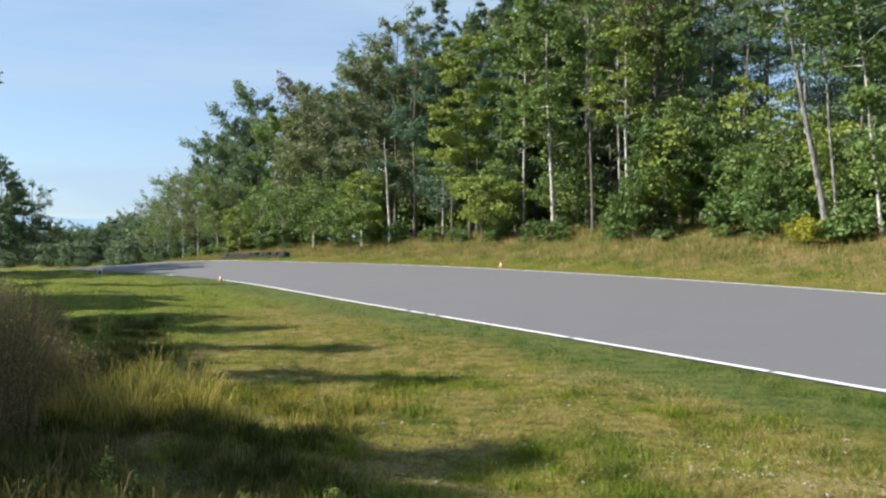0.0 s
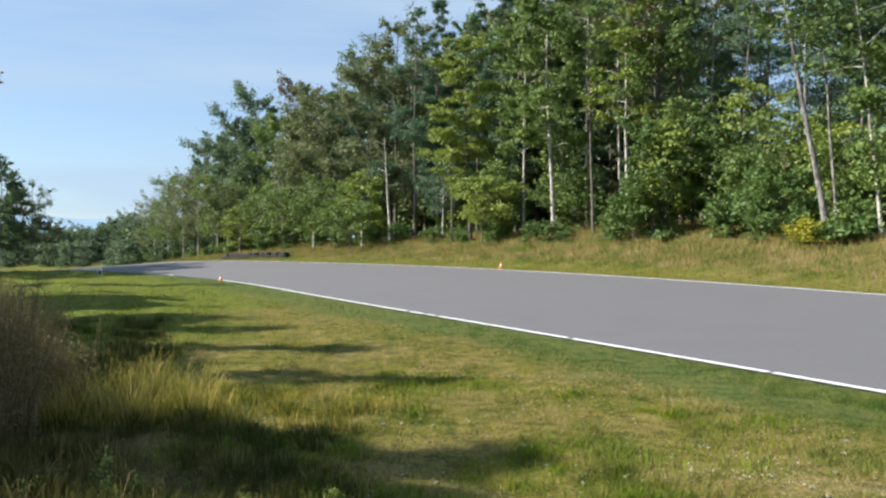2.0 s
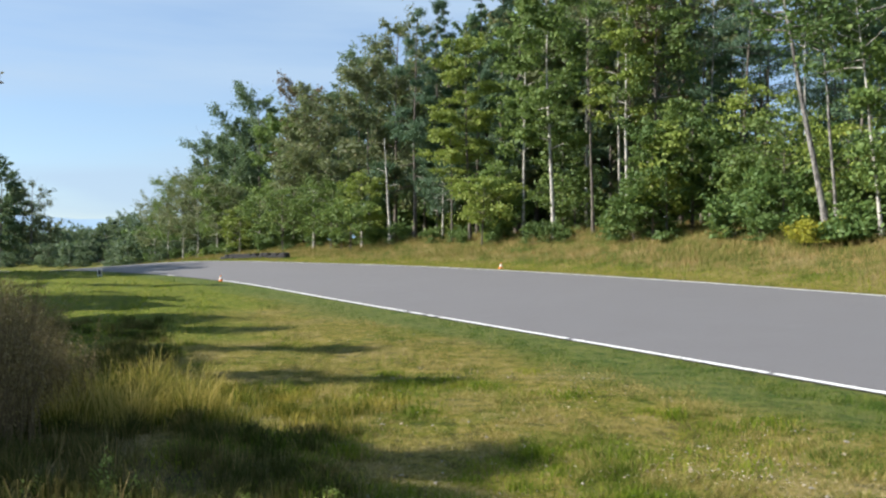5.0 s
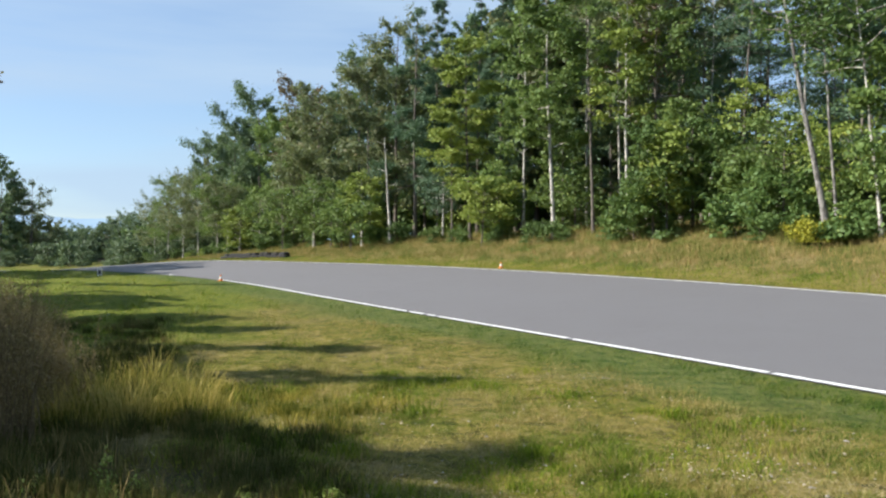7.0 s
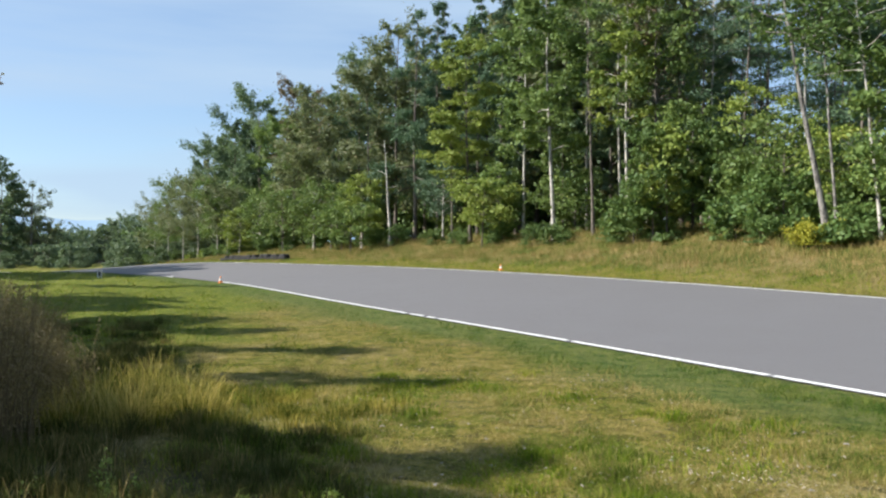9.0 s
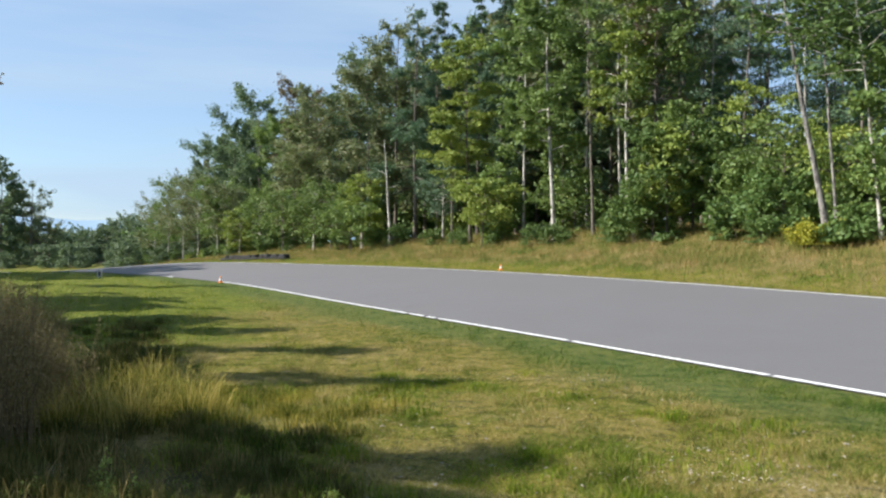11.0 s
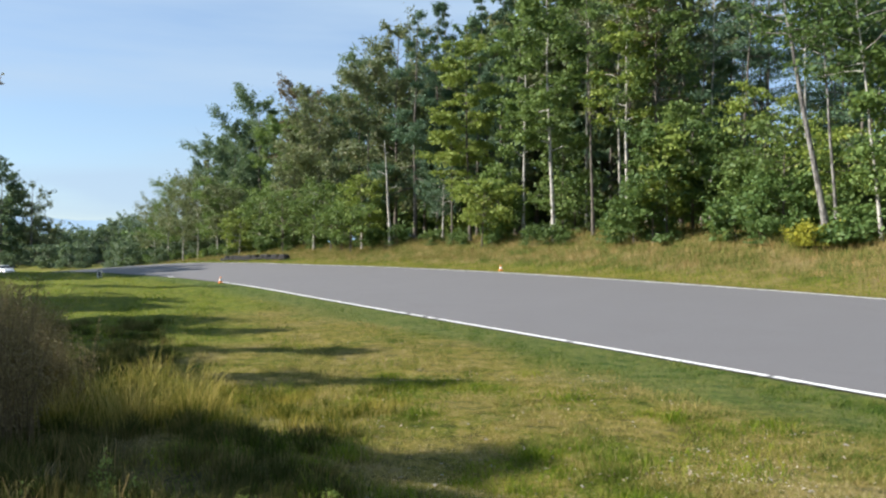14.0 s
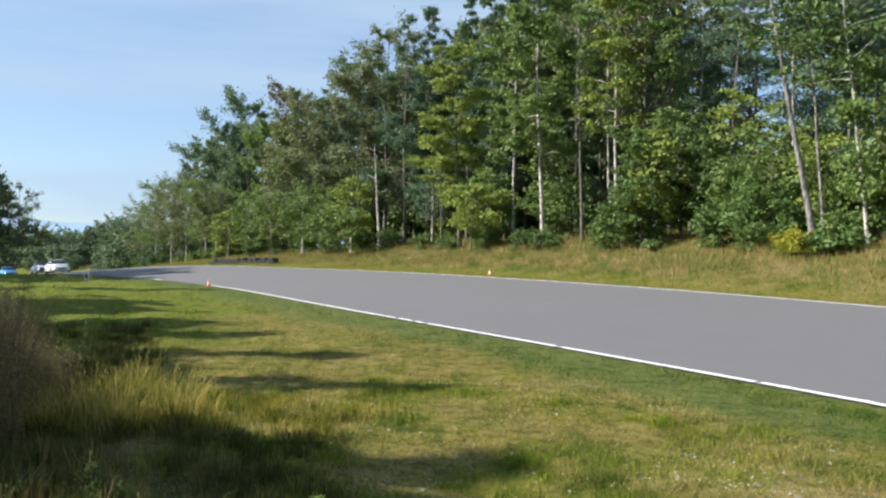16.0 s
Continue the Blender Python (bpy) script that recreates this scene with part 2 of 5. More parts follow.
def leaf_cards(centres, size, rng, flat=0.14, ratio=0.6):
    """Small diamond leaves about the centres, most of them facing upwards and outwards."""
    n = len(centres)
    nrm = rng.normal(size=(n, 3))
    nrm[:, 2] = np.abs(nrm[:, 2]) + flat * 2
    nrm /= np.linalg.norm(nrm, axis=1)[:, None]
    a = np.cross(nrm, rng.normal(size=(n, 3)))
    a /= np.linalg.norm(a, axis=1)[:, None] + 1e-9
    b = np.cross(nrm, a)
    s = (size * rng.uniform(0.6, 1.4, n))[:, None] * 0.5
    droop = np.array([[0, 0, -0.25]]) * s
    v = np.stack([centres - a * s + droop, centres + b * s * ratio, centres + a * s + droop, centres - b * s * ratio], 1).reshape(-1, 3)
    return v, np.arange(4 * n).reshape(-1, 4)


# ---------------------------------------------------------------- lie of the land
CENTRE = np.array([(30, -28), (20, -8.5), (9.65, 11.4), (2.6, 24.8), (-4.5, 38.3), (-12.5, 51), (-22, 64), (-30, 75), (-38, 85),
                   (-51.5, 105), (-65, 124), (-84, 138), (-105, 148), (-200, 180), (-400, 230)], float)
LEVEL = np.array([0.0, 0.05, 0.12, 0.2, 0.2, 0.08, -0.12, -0.5, -1.12, -2.2, -2.95, -3.1, -3.4, -4.0, -6.0])
BANKING = np.array([0.13, 0.13, 0.145, 0.23, 0.24, 0.26, 0.30, 0.32, 0.3, 0.15, 0.1, 0.0, 0.0, 0.0, 0.0])
RISE = np.array([2.2, 2.2, 2.3, 2.2, 2.1, 1.8, 1.5, 1.2, 1.0, 1.2, 1.3, 1.0, 1.0, 1.0, 1.0])
HALF = 5.5


def spline(p, n=12):
    out = []
    q = np.concatenate([[2 * p[0] - p[1]], p, [2 * p[-1] - p[-2]]])
    for i in range(1, len(q) - 2):
        for k in range(n):
            t = k / n
            out.append(0.5 * (2 * q[i] + (q[i + 1] - q[i - 1]) * t + (2 * q[i - 1] - 5 * q[i] + 4 * q[i + 1] - q[i + 2]) * t * t
                              + (3 * q[i] - q[i - 1] - 3 * q[i + 1] + q[i + 2]) * t ** 3))
    return np.array(out + [p[-1]])


LINE = spline(np.column_stack([CENTRE, LEVEL, BANKING, RISE]))
HEAD = np.gradient(LINE[:, :2], axis=0)
HEAD /= np.linalg.norm(HEAD, axis=1)[:, None]
SIDE = np.stack([HEAD[:, 1], -HEAD[:, 0]], 1)


def smooth_step(x):
    x = np.clip(x, 0, 1)
    return x * x * (3 - 2 * x)


def road_frame(xy):
    """For points of the plan: signed distance from the road's middle (positive on the wooded side), and level, banking and rise there."""
    xy = np.atleast_2d(np.asarray(xy, float))
    d_out, row = np.empty(len(xy)), np.empty((len(xy), 3))
    a, seg = LINE[:-1, :2], np.diff(LINE[:, :2], axis=0)
    ll = (seg ** 2).sum(1)
    for k in range(0, len(xy), 4000):
        p = xy[k:k + 4000]
        rel = p[:, None] - a[None]
        t = np.clip((rel * seg[None]).sum(2) / ll, 0, 1)
        away = rel - t[..., None] * seg[None]
        i = (away ** 2).sum(2).argmin(1)
        j = np.arange(len(p))
        tt = t[j, i][:, None]
        row[k:k + 4000] = LINE[i, 2:] * (1 - tt) + LINE[i + 1, 2:] * tt
        side = SIDE[i]
        dist = np.sqrt((away[j, i] ** 2).sum(1))
        d_out[k:k + 4000] = np.sign((away[j, i] * side).sum(1) + 1e-12) * dist
    return d_out, row


def land(xy):
    xy = np.atleast_2d(np.asarray(xy, float))
    d, row = road_frame(xy)
    z = row[:, 0] + row[:, 1] * np.clip(d, -HALF - 0.5, HALF + 0.5) / HALF
    z = z + row[:, 2] * smooth_step((d - 6.5) / 11.0) + np.clip(d - 17, 0, 60) * 0.045
    rough = np.sin(xy[:, 0] * 0.9 + 1.3 * np.sin(xy[:, 1] * 0.37)) * np.sin(xy[:, 1] * 0.71 + 0.4) * 0.05 \
        + np.sin(xy[:, 0] * 2.3 + xy[:, 1] * 1.7) * 0.02
    z = z + rough * smooth_step((np.abs(d) - 6.2) / 2.5)
    return z, d


def ground_z(x, y):
    return float(land([(x, y)])[0][0])


def fresh_share(xy, d):
    """Where the turf is greener: the damp side away from the camera, towards the bend."""
    w = np.sin(xy[:, 0] * 0.7 + xy[:, 1] * 0.25) * 0.8 + np.sin(xy[:, 1] * 0.9) * 0.5
    return 0.9 * smooth_step((-xy[:, 0] - 2.2 - 0.10 * xy[:, 1] + w) / 2.5) * ((d < -HALF) | (xy[:, 0] < -24))


def build_ground():
    fine = np.radians(np.arange(58, 124.01, 0.25))
    coarse = np.radians(np.arange(124.5, 417.9, 3.0))
    ang = np.concatenate([fine, coarse])
    r = np.concatenate([[0.3, 1.0, 2.0], np.geomspace(3.0, 200, 260), np.geomspace(220, 3800, 26)])
    na, nr = len(ang), len(r)
    xy = np.stack([(r[:, None] * np.cos(ang)[None]).ravel(), (r[:, None] * np.sin(ang)[None]).ravel()], 1)
    z, d = land(xy)
    far = np.hypot(xy[:, 0], xy[:, 1])
    z = z - 0.3 * (smooth_step((HALF - 0.12 - np.abs(d)) / 0.5)) - 0.015
    z = z - np.clip(far - 170, 0, 4000) * 0.012
    v = np.column_stack([xy, z])
    i = (np.arange(nr - 1)[:, None] * na + np.arange(na)[None])
    j = (np.arange(nr - 1)[:, None] * na + (np.arange(na)[None] + 1) % na)
    q = np.stack([i, i + na, j + na, j], -1).reshape(-1, 4)
    v = np.concatenate([v, [[0, 0, z[0]]]])
    cap = np.stack([np.full(na, nr * na), np.arange(na), (np.arange(na) + 1) % na], 1)
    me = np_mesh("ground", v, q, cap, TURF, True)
    wob = np.sin(xy[:, 0] * 1.1) * 0.3 + np.sin(xy[:, 1] * 0.8 + xy[:, 0] * 0.3) * 0.4
    masks = {"fresh": fresh_share(xy, d),
             "verge": smooth_step((d + 7.6 + wob) / 1.2) * (d < 0) * 0.8,
             "bank": smooth_step((d - 7.2 - wob) / 2.5) * (1 - 0.45 * smooth_step((-xy[:, 0] - 22) / 12)),
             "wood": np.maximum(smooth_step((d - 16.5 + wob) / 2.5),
                                # second term: rough front-left ground coloured darker to deepen the tree shade
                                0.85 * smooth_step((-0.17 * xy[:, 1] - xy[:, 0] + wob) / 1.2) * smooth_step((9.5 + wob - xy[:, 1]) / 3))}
    # darkens the ground colour where the near tree shadow falls
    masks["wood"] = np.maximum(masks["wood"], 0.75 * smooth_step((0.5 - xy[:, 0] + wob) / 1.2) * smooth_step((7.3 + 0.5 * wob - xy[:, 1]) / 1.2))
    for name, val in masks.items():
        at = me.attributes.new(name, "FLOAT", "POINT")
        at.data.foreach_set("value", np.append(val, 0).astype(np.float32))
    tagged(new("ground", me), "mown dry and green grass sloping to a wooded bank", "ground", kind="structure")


def strip(name, lo, hi, lift, mat, n_across=8, skip=None, wobble=0.0, i0=0, i1=None, sub=6):
    """A ribbon along the road between two offsets from its middle."""
    line, side = LINE[i0:i1], SIDE[i0:i1]
    fine_t = np.linspace(0, len(line) - 1, (len(line) - 1) * sub + 1)
    k = np.arange(len(line))
    xy = np.stack([np.interp(fine_t, k, line[:, 0]), np.interp(fine_t, k, line[:, 1])], 1)
    sd = np.stack([np.interp(fine_t, k, side[:, 0]), np.interp(fine_t, k, side[:, 1])], 1)
    zc, bk = np.interp(fine_t, k, line[:, 2]), np.interp(fine_t, k, line[:, 3])
    off = np.linspace(lo, hi, n_across)
    rng = np.random.default_rng(5)
    wig = rng.normal(size=(len(xy), 2)) * wobble
    vs = []
    for c, o in enumerate(off):
        oo = o + (wig[:, 0] if c == 0 else wig[:, 1] if c == n_across - 1 else 0)
        p = xy + sd * (oo * np.ones(len(xy)))[:, None]
        vs.append(np.column_stack([p, zc + bk * oo / HALF + lift]))
    v = np.stack(vs, 1).reshape(-1, 3)
    rows = np.arange(len(xy) - 1)
    if skip is not None:
        rows = rows[~np.isin(rows, skip)]
    i = rows[:, None] * n_across + np.arange(n_across - 1)[None]
    q = np.stack([i, i + 1, i + 1 + n_across, i + n_across], -1).reshape(-1, 4)
    return np_mesh(name, v, q, None, mat, True)


# ---------------------------------------------------------------- trees
def make_tree(name, label, height, spread, base, leaf, bark, seed, lean=(0, 0), leaf_size=0.21, count=7000, limbs=26, radius=0.16,
              shape="round", layered=0.35, open_share=0.0, category="tree", stem_top=1.0):
    """One tree at the origin: trunk with limbs, and a crown of single leaves in sprays along the twigs of every limb."""
    rng = np.random.default_rng(seed)
    if shape == "dome":
        stem_top = 0.95
    n = 11
    t = np.linspace(0, 1, n)
    axis = np.column_stack([lean[0] * t + np.cumsum(rng.normal(0, 0.008 * height, n)) * t * 0.5,
                            lean[1] * t + np.cumsum(rng.normal(0, 0.008 * height, n)) * t * 0.5, t * height * stem_top - 0.15])
    paths = [(axis, radius * (1 - 0.86 * t) * (1 + 0.5 * np.exp(-t * 22)) * rng.uniform(0.93, 1.07, n))]
    starts, ways, lengths = [], [], []
    sag = 0.32 if layered < 0.25 else 0.12
    for k in range(limbs):
        u = (k + rng.uniform(0, 1)) / limbs
        h = base + (0.985 - base) * u
        root = np.array([np.interp(h, t, axis[:, i]) for i in range(3)])
        az = k * 2.39996 + rng.normal(0, 0.5)
        if shape == "cone":
            reach, lift = spread * (1.03 - u) ** 0.8, rng.uniform(-0.2, 0.25) + 0.3 * u
        elif shape == "column":
            reach, lift = spread * (0.55 + 0.45 * math.sin(math.pi * min(1, u * 0.9 + 0.1))), rng.uniform(0.2, 0.7)
        elif shape == "dome":
            reach, lift = spread * (0.5 + 0.5 * math.sin(math.pi * (0.15 + 0.7 * u))) * (1 - 0.3 * u), rng.uniform(0.1, 0.5) + 0.9 * u
        else:
            reach, lift = spread * (0.35 + 0.65 * math.sin(math.pi * (0.12 + 0.84 * u)) ** 0.8), rng.uniform(0.0, 0.6) + 0.3 * u
        reach *= rng.uniform(0.55, 1.25)
        way = np.array([math.cos(az), math.sin(az), lift])
        s = np.linspace(0, 1, 5)[:, None]
        limb = root + way * reach * s + np.array([0, 0, -0.10 * reach]) * s ** 2 * (2 if shape == "cone" else 1) + rng.normal(0, 0.05 * reach, (5, 3)) * s
        paths.append((limb, np.linspace(radius * 0.32 * (1.1 - u), 0.012, 5)))
        if rng.uniform() < open_share:
            continue
        m = 4 + int(reach * 2.6)
        f = rng.uniform(0.22, 1.0, m) ** 0.8
        st = np.column_stack([np.interp(f, s[:, 0], limb[:, i]) for i in range(3)])
        turn = az + rng.choice((-1, 1), m) * rng.uniform(0.2, 1.35, m)
        up = lift * 0.5 + rng.normal(0, 0.18 if layered < 0.25 else 0.4, m)
        starts.append(st)
        ways.append(np.column_stack([np.cos(turn), np.sin(turn), up]))
        lengths.append((0.24 + 0.44 * reach * (1.15 - 0.6 * f)) * rng.uniform(0.5, 1.35, m))
    if stem_top > 0.9 and shape != "snag":
        m = 6
        ta = rng.uniform(0, 2 * np.pi, m)
        starts.append(axis[-1] - np.array([0, 0, 0.03 * height]) * rng.uniform(0, 1, (m, 1)))
        ways.append(np.column_stack([0.5 * np.cos(ta), 0.5 * np.sin(ta), rng.uniform(0.5, 1.2, m)]))
        lengths.append(rng.uniform(0.4, 0.8, m) * min(1, height / 6))
    thing = tagged(new(name), label, category)
    v, q = tubes(paths[:1], 8)
    child("trunk", np_mesh("trunk", v, q, None, bark, True), thing)
    v, q = tubes(paths[1:], 4)
    child("branchwork", np_mesh("branchwork", v, q, None, bark, True), thing)["kind"] = "stuff"
    if count:
        starts, ways, lengths = np.concatenate(starts), np.concatenate(ways), np.concatenate(lengths)
        share = lengths * rng.uniform(0.35, 1.6, len(lengths))
        pick = rng.choice(len(starts), count, p=share / share.sum())
        u = rng.uniform(0.05, 1.05, count) ** 0.85
        thick = (0.05 + 0.15 * lengths[pick])[:, None]
        pts = starts[pick] + ways[pick] * (lengths[pick] * u)[:, None] + rng.normal(size=(count, 3)) * thick * np.array([1, 1, 0.35 + 0.6 * layered])
        pts[:, 2] -= sag * lengths[pick] * u ** 2
        pts[:, 2] = np.maximum(pts[:, 2], 0.1)
        lv, lq = leaf_cards(pts, leaf_size, rng, ratio=0.26 if leaf == PINE else 0.6)
        child("crown", np_mesh("crown", lv, lq, None, leaf), thing)
    return thing


def put(thing, x, y, turn=0, size=1.0, sink=0.0):
    thing.matrix_basis = pose(x, y, ground_z(x, y) - sink, 0, 0, turn) @ Matrix.Diagonal((size, size, size, 1))
    return thing


def again(thing, x, y, turn, size, sink=0.0):
    ob = copy_thing(thing, pose(x, y, ground_z(x, y) - sink, 0, 0, turn))
    ob.scale = (size, size, size)
    return ob


# ---------------------------------------------------------------- road and ground
build_ground()
road = tagged(new("road", strip("road", -HALF + 0.07, HALF, 0.0, ASPHALT, 9)), "smooth grey asphalt race track", "road", kind="structure")
near_line = tagged(new("edge_line", strip("edge_line", -HALF + 0.10, -HALF + 0.205, 0.006, PAINT, 2, skip=[452, 508, 509, 582, 583, 584, 591, 592, 593, 605, 606, 607], wobble=0.006, i0=0, i1=50, sub=18)),
                   "white painted edge line, worn in places", "road marking", kind="structure")
tagged(new("edge_line", strip("edge_line", -HALF + 0.10, -HALF + 0.24, 0.006, PAINT, 2, wobble=0.01, i0=56, i1=58)),
       "short worn remnant of the white edge line", "road marking", kind="structure")
far_line = tagged(new("edge_line", strip("edge_line", HALF - 0.26, HALF - 0.15, 0.006, PAINT, 2, wobble=0.008, i0=0, i1=110)),
                  "white painted edge line on the far side", "road marking", kind="structure")


# ---------------------------------------------------------------- grass
FRESH = blade_material("fresh_blade", (0.125, 0.20, 0.014), (0.30, 0.30, 0.04), 0.2)
STRAW = plain("dead_straw", (0.40, 0.33, 0.17), 0.9, 0, 0.4, 30)


def blades(name, label, xy, height, width, mat, seed, bend=0.35, joints=1, splay=None):
    """Grass on the land: every blade a thin tapering sheet of one to three lengths; splay: the way each one arches."""
    rng = np.random.default_rng(seed)
    n = len(xy)
    z, d = land(xy)
    root = np.column_stack([xy, z - 0.03])
    az = rng.uniform(0, 2 * np.pi, n)
    side = np.column_stack([np.cos(az), np.sin(az), np.zeros(n)]) * (width * 0.5)[:, None]
    lean = rng.normal(0, bend, (n, 2)) * height[:, None]
    if splay is not None:
        lean = lean + splay
    tip = root + np.column_stack([lean, height])
    if joints == 1:
        v = np.stack([root - side, root + side, tip], 1).reshape(-1, 3)
        me = np_mesh(name, v, None, np.arange(3 * n).reshape(-1, 3), mat)
    elif joints == 2:
        mid = root + np.column_stack([lean * 0.3, height * 0.6])
        v = np.stack([root - side, root + side, mid + side * 0.7, mid - side * 0.7, tip], 1).reshape(-1, 3)
        i = np.arange(n) * 5
        me = np_mesh(name, v, np.stack([i, i + 1, i + 2, i + 3], 1), np.stack([i + 3, i + 2, i + 4], 1), mat)
    else:
        low = root + np.column_stack([lean * 0.14, height * 0.5])
        mid = root + np.column_stack([lean * 0.5, height * 0.92])
        v = np.stack([root - side, root + side, low + side * 0.85, low - side * 0.85, mid + side * 0.6, mid - side * 0.6, tip], 1).reshape(-1, 3)
        i = np.arange(n) * 7
        q = np.concatenate([np.stack([i, i + 1, i + 2, i + 3], 1), np.stack([i + 3, i + 2, i + 4, i + 5], 1)])
        me = np_mesh(name, v, q, np.stack([i + 5, i + 4, i + 6], 1), mat)
    return tagged(new(name, me), label, "grass", kind="stuff")


def patchy(xy, scale, seed):
    """Smooth 0..1 field that makes grass stand in drifts."""
    rng = np.random.default_rng(seed)
    f = np.zeros(len(xy))
    for k in range(7):
        w = rng.normal(size=2) * scale * (1 + k * 0.5)
        f += np.sin(xy @ w + rng.uniform(0, 6.3)) / (1 + 0.4 * k)
    return 1 / (1 + np.exp(-1.3 * f))


def fan(n, near, far, seed, half=0.62):
    """Points spread over a fan of ground, denser close by."""
    rng = np.random.default_rng(seed)
    y = 1 / rng.uniform(1 / far, 1 / near, n)
    return np.column_stack([rng.uniform(-half, half, n) * y, y])


def lawn():
    xy = fan(360000, 4.0, 75, 21)
    d, _ = road_frame(xy)
    keep = (d < -HALF - 0.05) & ~((xy[:, 0] < -0.2 * xy[:, 1] - 0.3) & (xy[:, 1] < 8.5)) & ~((xy[:, 0] < 0.2) & (xy[:, 1] < 7.2) & (np.random.default_rng(28).uniform(size=len(xy)) < 0.7))
    xy, d = xy[keep], d[keep]
    rng = np.random.default_rng(22)
    far = np.hypot(xy[:, 0], xy[:, 1])
    drift = patchy(xy, 2.6, 3)
    grow = patchy(xy, 5.5, 4)
    verge = d > -7.5 + 0.6 * np.sin(xy[:, 1] * 0.8) + rng.normal(0, 0.3, len(xy))
    thin = rng.uniform(size=len(xy)) < np.where(verge, 1, 0.42 + 0.58 * drift)
    h = (0.016 + 0.075 * grow ** 3 + 0.03 * drift * rng.uniform(size=len(xy))) * rng.uniform(0.5, 1.3, len(xy)) * (1 + far / 60)
    w = 0.0045 * (0.6 + far / 8)
    lushness = fresh_share(xy, d) > rng.uniform(0.1, 1.1, len(xy))
    a = thin & ~verge & lushness
    blades("fresh_grass", "bright yellow-green grass towards the bend", xy[a], h[a] * 1.3, w[a], FRESH, 25, 0.6)
    a = thin & ~verge & ~lushness
    blades("lawn_grass", "short mown grass, part green and part dry", xy[a], h[a], w[a], LAWN, 23, 0.7)
    flat = fan(110000, 4.6, 18, 26, 0.56)
    fd, _ = road_frame(flat)
    flat = flat[(fd < -7.4) & (rng.uniform(size=len(flat)) < 1.2 * patchy(flat, 2.8, 9) ** 2) & (fresh_share(flat, fd) < 0.5)]
    blades("dead_straw", "dead straw lying flat in the turf", flat, rng.uniform(0.012, 0.04, len(flat)), np.full(len(flat), 0.006), STRAW, 27, 1.6)
    a = thin & verge
    blades("verge_grass", "lush green grass along the road's edge", xy[a], h[a] * 0.8 + 0.01, w[a], LUSH, 24, 0.6)


def bank_grass():
    rng = np.random.default_rng(31)
    n = 150000
    i = rng.uniform(18, 110, n)
    d = HALF + 0.25 + 11.0 * rng.uniform(size=n) ** 0.8
    k = np.arange(len(LINE))
    xy = np.column_stack([np.interp(i, k, LINE[:, 0]) + np.interp(i, k, SIDE[:, 0]) * d,
                          np.interp(i, k, LINE[:, 1]) + np.interp(i, k, SIDE[:, 1]) * d])
    tall = smooth_step((d - 7.0) / 3.5)
    drift = patchy(xy, 0.5, 5)
    h = (0.08 + tall * (0.10 + 0.26 * drift)) * rng.uniform(0.5, 1.3, n)
    w = 0.016 + 0.010 * rng.uniform(size=n)
    g = (d < 8.6 + rng.normal(0, 0.5, n))
    blades("roadside_grass", "short green grass below the bank", xy[g], h[g], w[g], FRESH, 32, 0.5)
    blades("bank_grass", "tall straw-coloured grass on the bank", xy[~g], h[~g], w[~g], HAY, 33, 0.35)


def bunches(name, label, centres, counts, height, mat, seed, radius=0.07, arch=0.5, width=0.006, joints=3):
    """Bunch grass: blades that rise from a small foot and arch outwards."""
    rng = np.random.default_rng(seed)
    xy, h, lean = [], [], []
    for (cx, cy), m, top in zip(centres, counts, height):
        az = rng.uniform(0, 2 * np.pi, m)
        out = np.column_stack([np.cos(az), np.sin(az)])
        r = np.abs(rng.normal(0, radius, m))
        hh = top * rng.uniform(0.35, 1.0, m) ** 0.7
        xy.append(np.array([[cx, cy]]) + out * r[:, None])
        h.append(hh)
        lean.append(out * (hh * arch * rng.uniform(0.1, 1.1, m))[:, None])
    xy, h = np.concatenate(xy), np.concatenate(h)
    return blades(name, label, xy, h + 0.03, width * rng.uniform(0.6, 1.3, len(h)), mat, seed + 1, 0.12, joints, np.concatenate(lean))


def scattered(n, px0, px1, y0, y1, seed):
    """Points over a wedge of ground seen between two slopes of x over y."""
    rng = np.random.default_rng(seed)
    y = rng.uniform(y0, y1, n)
    return np.column_stack([rng.uniform(px0, px1, n) * y, y])


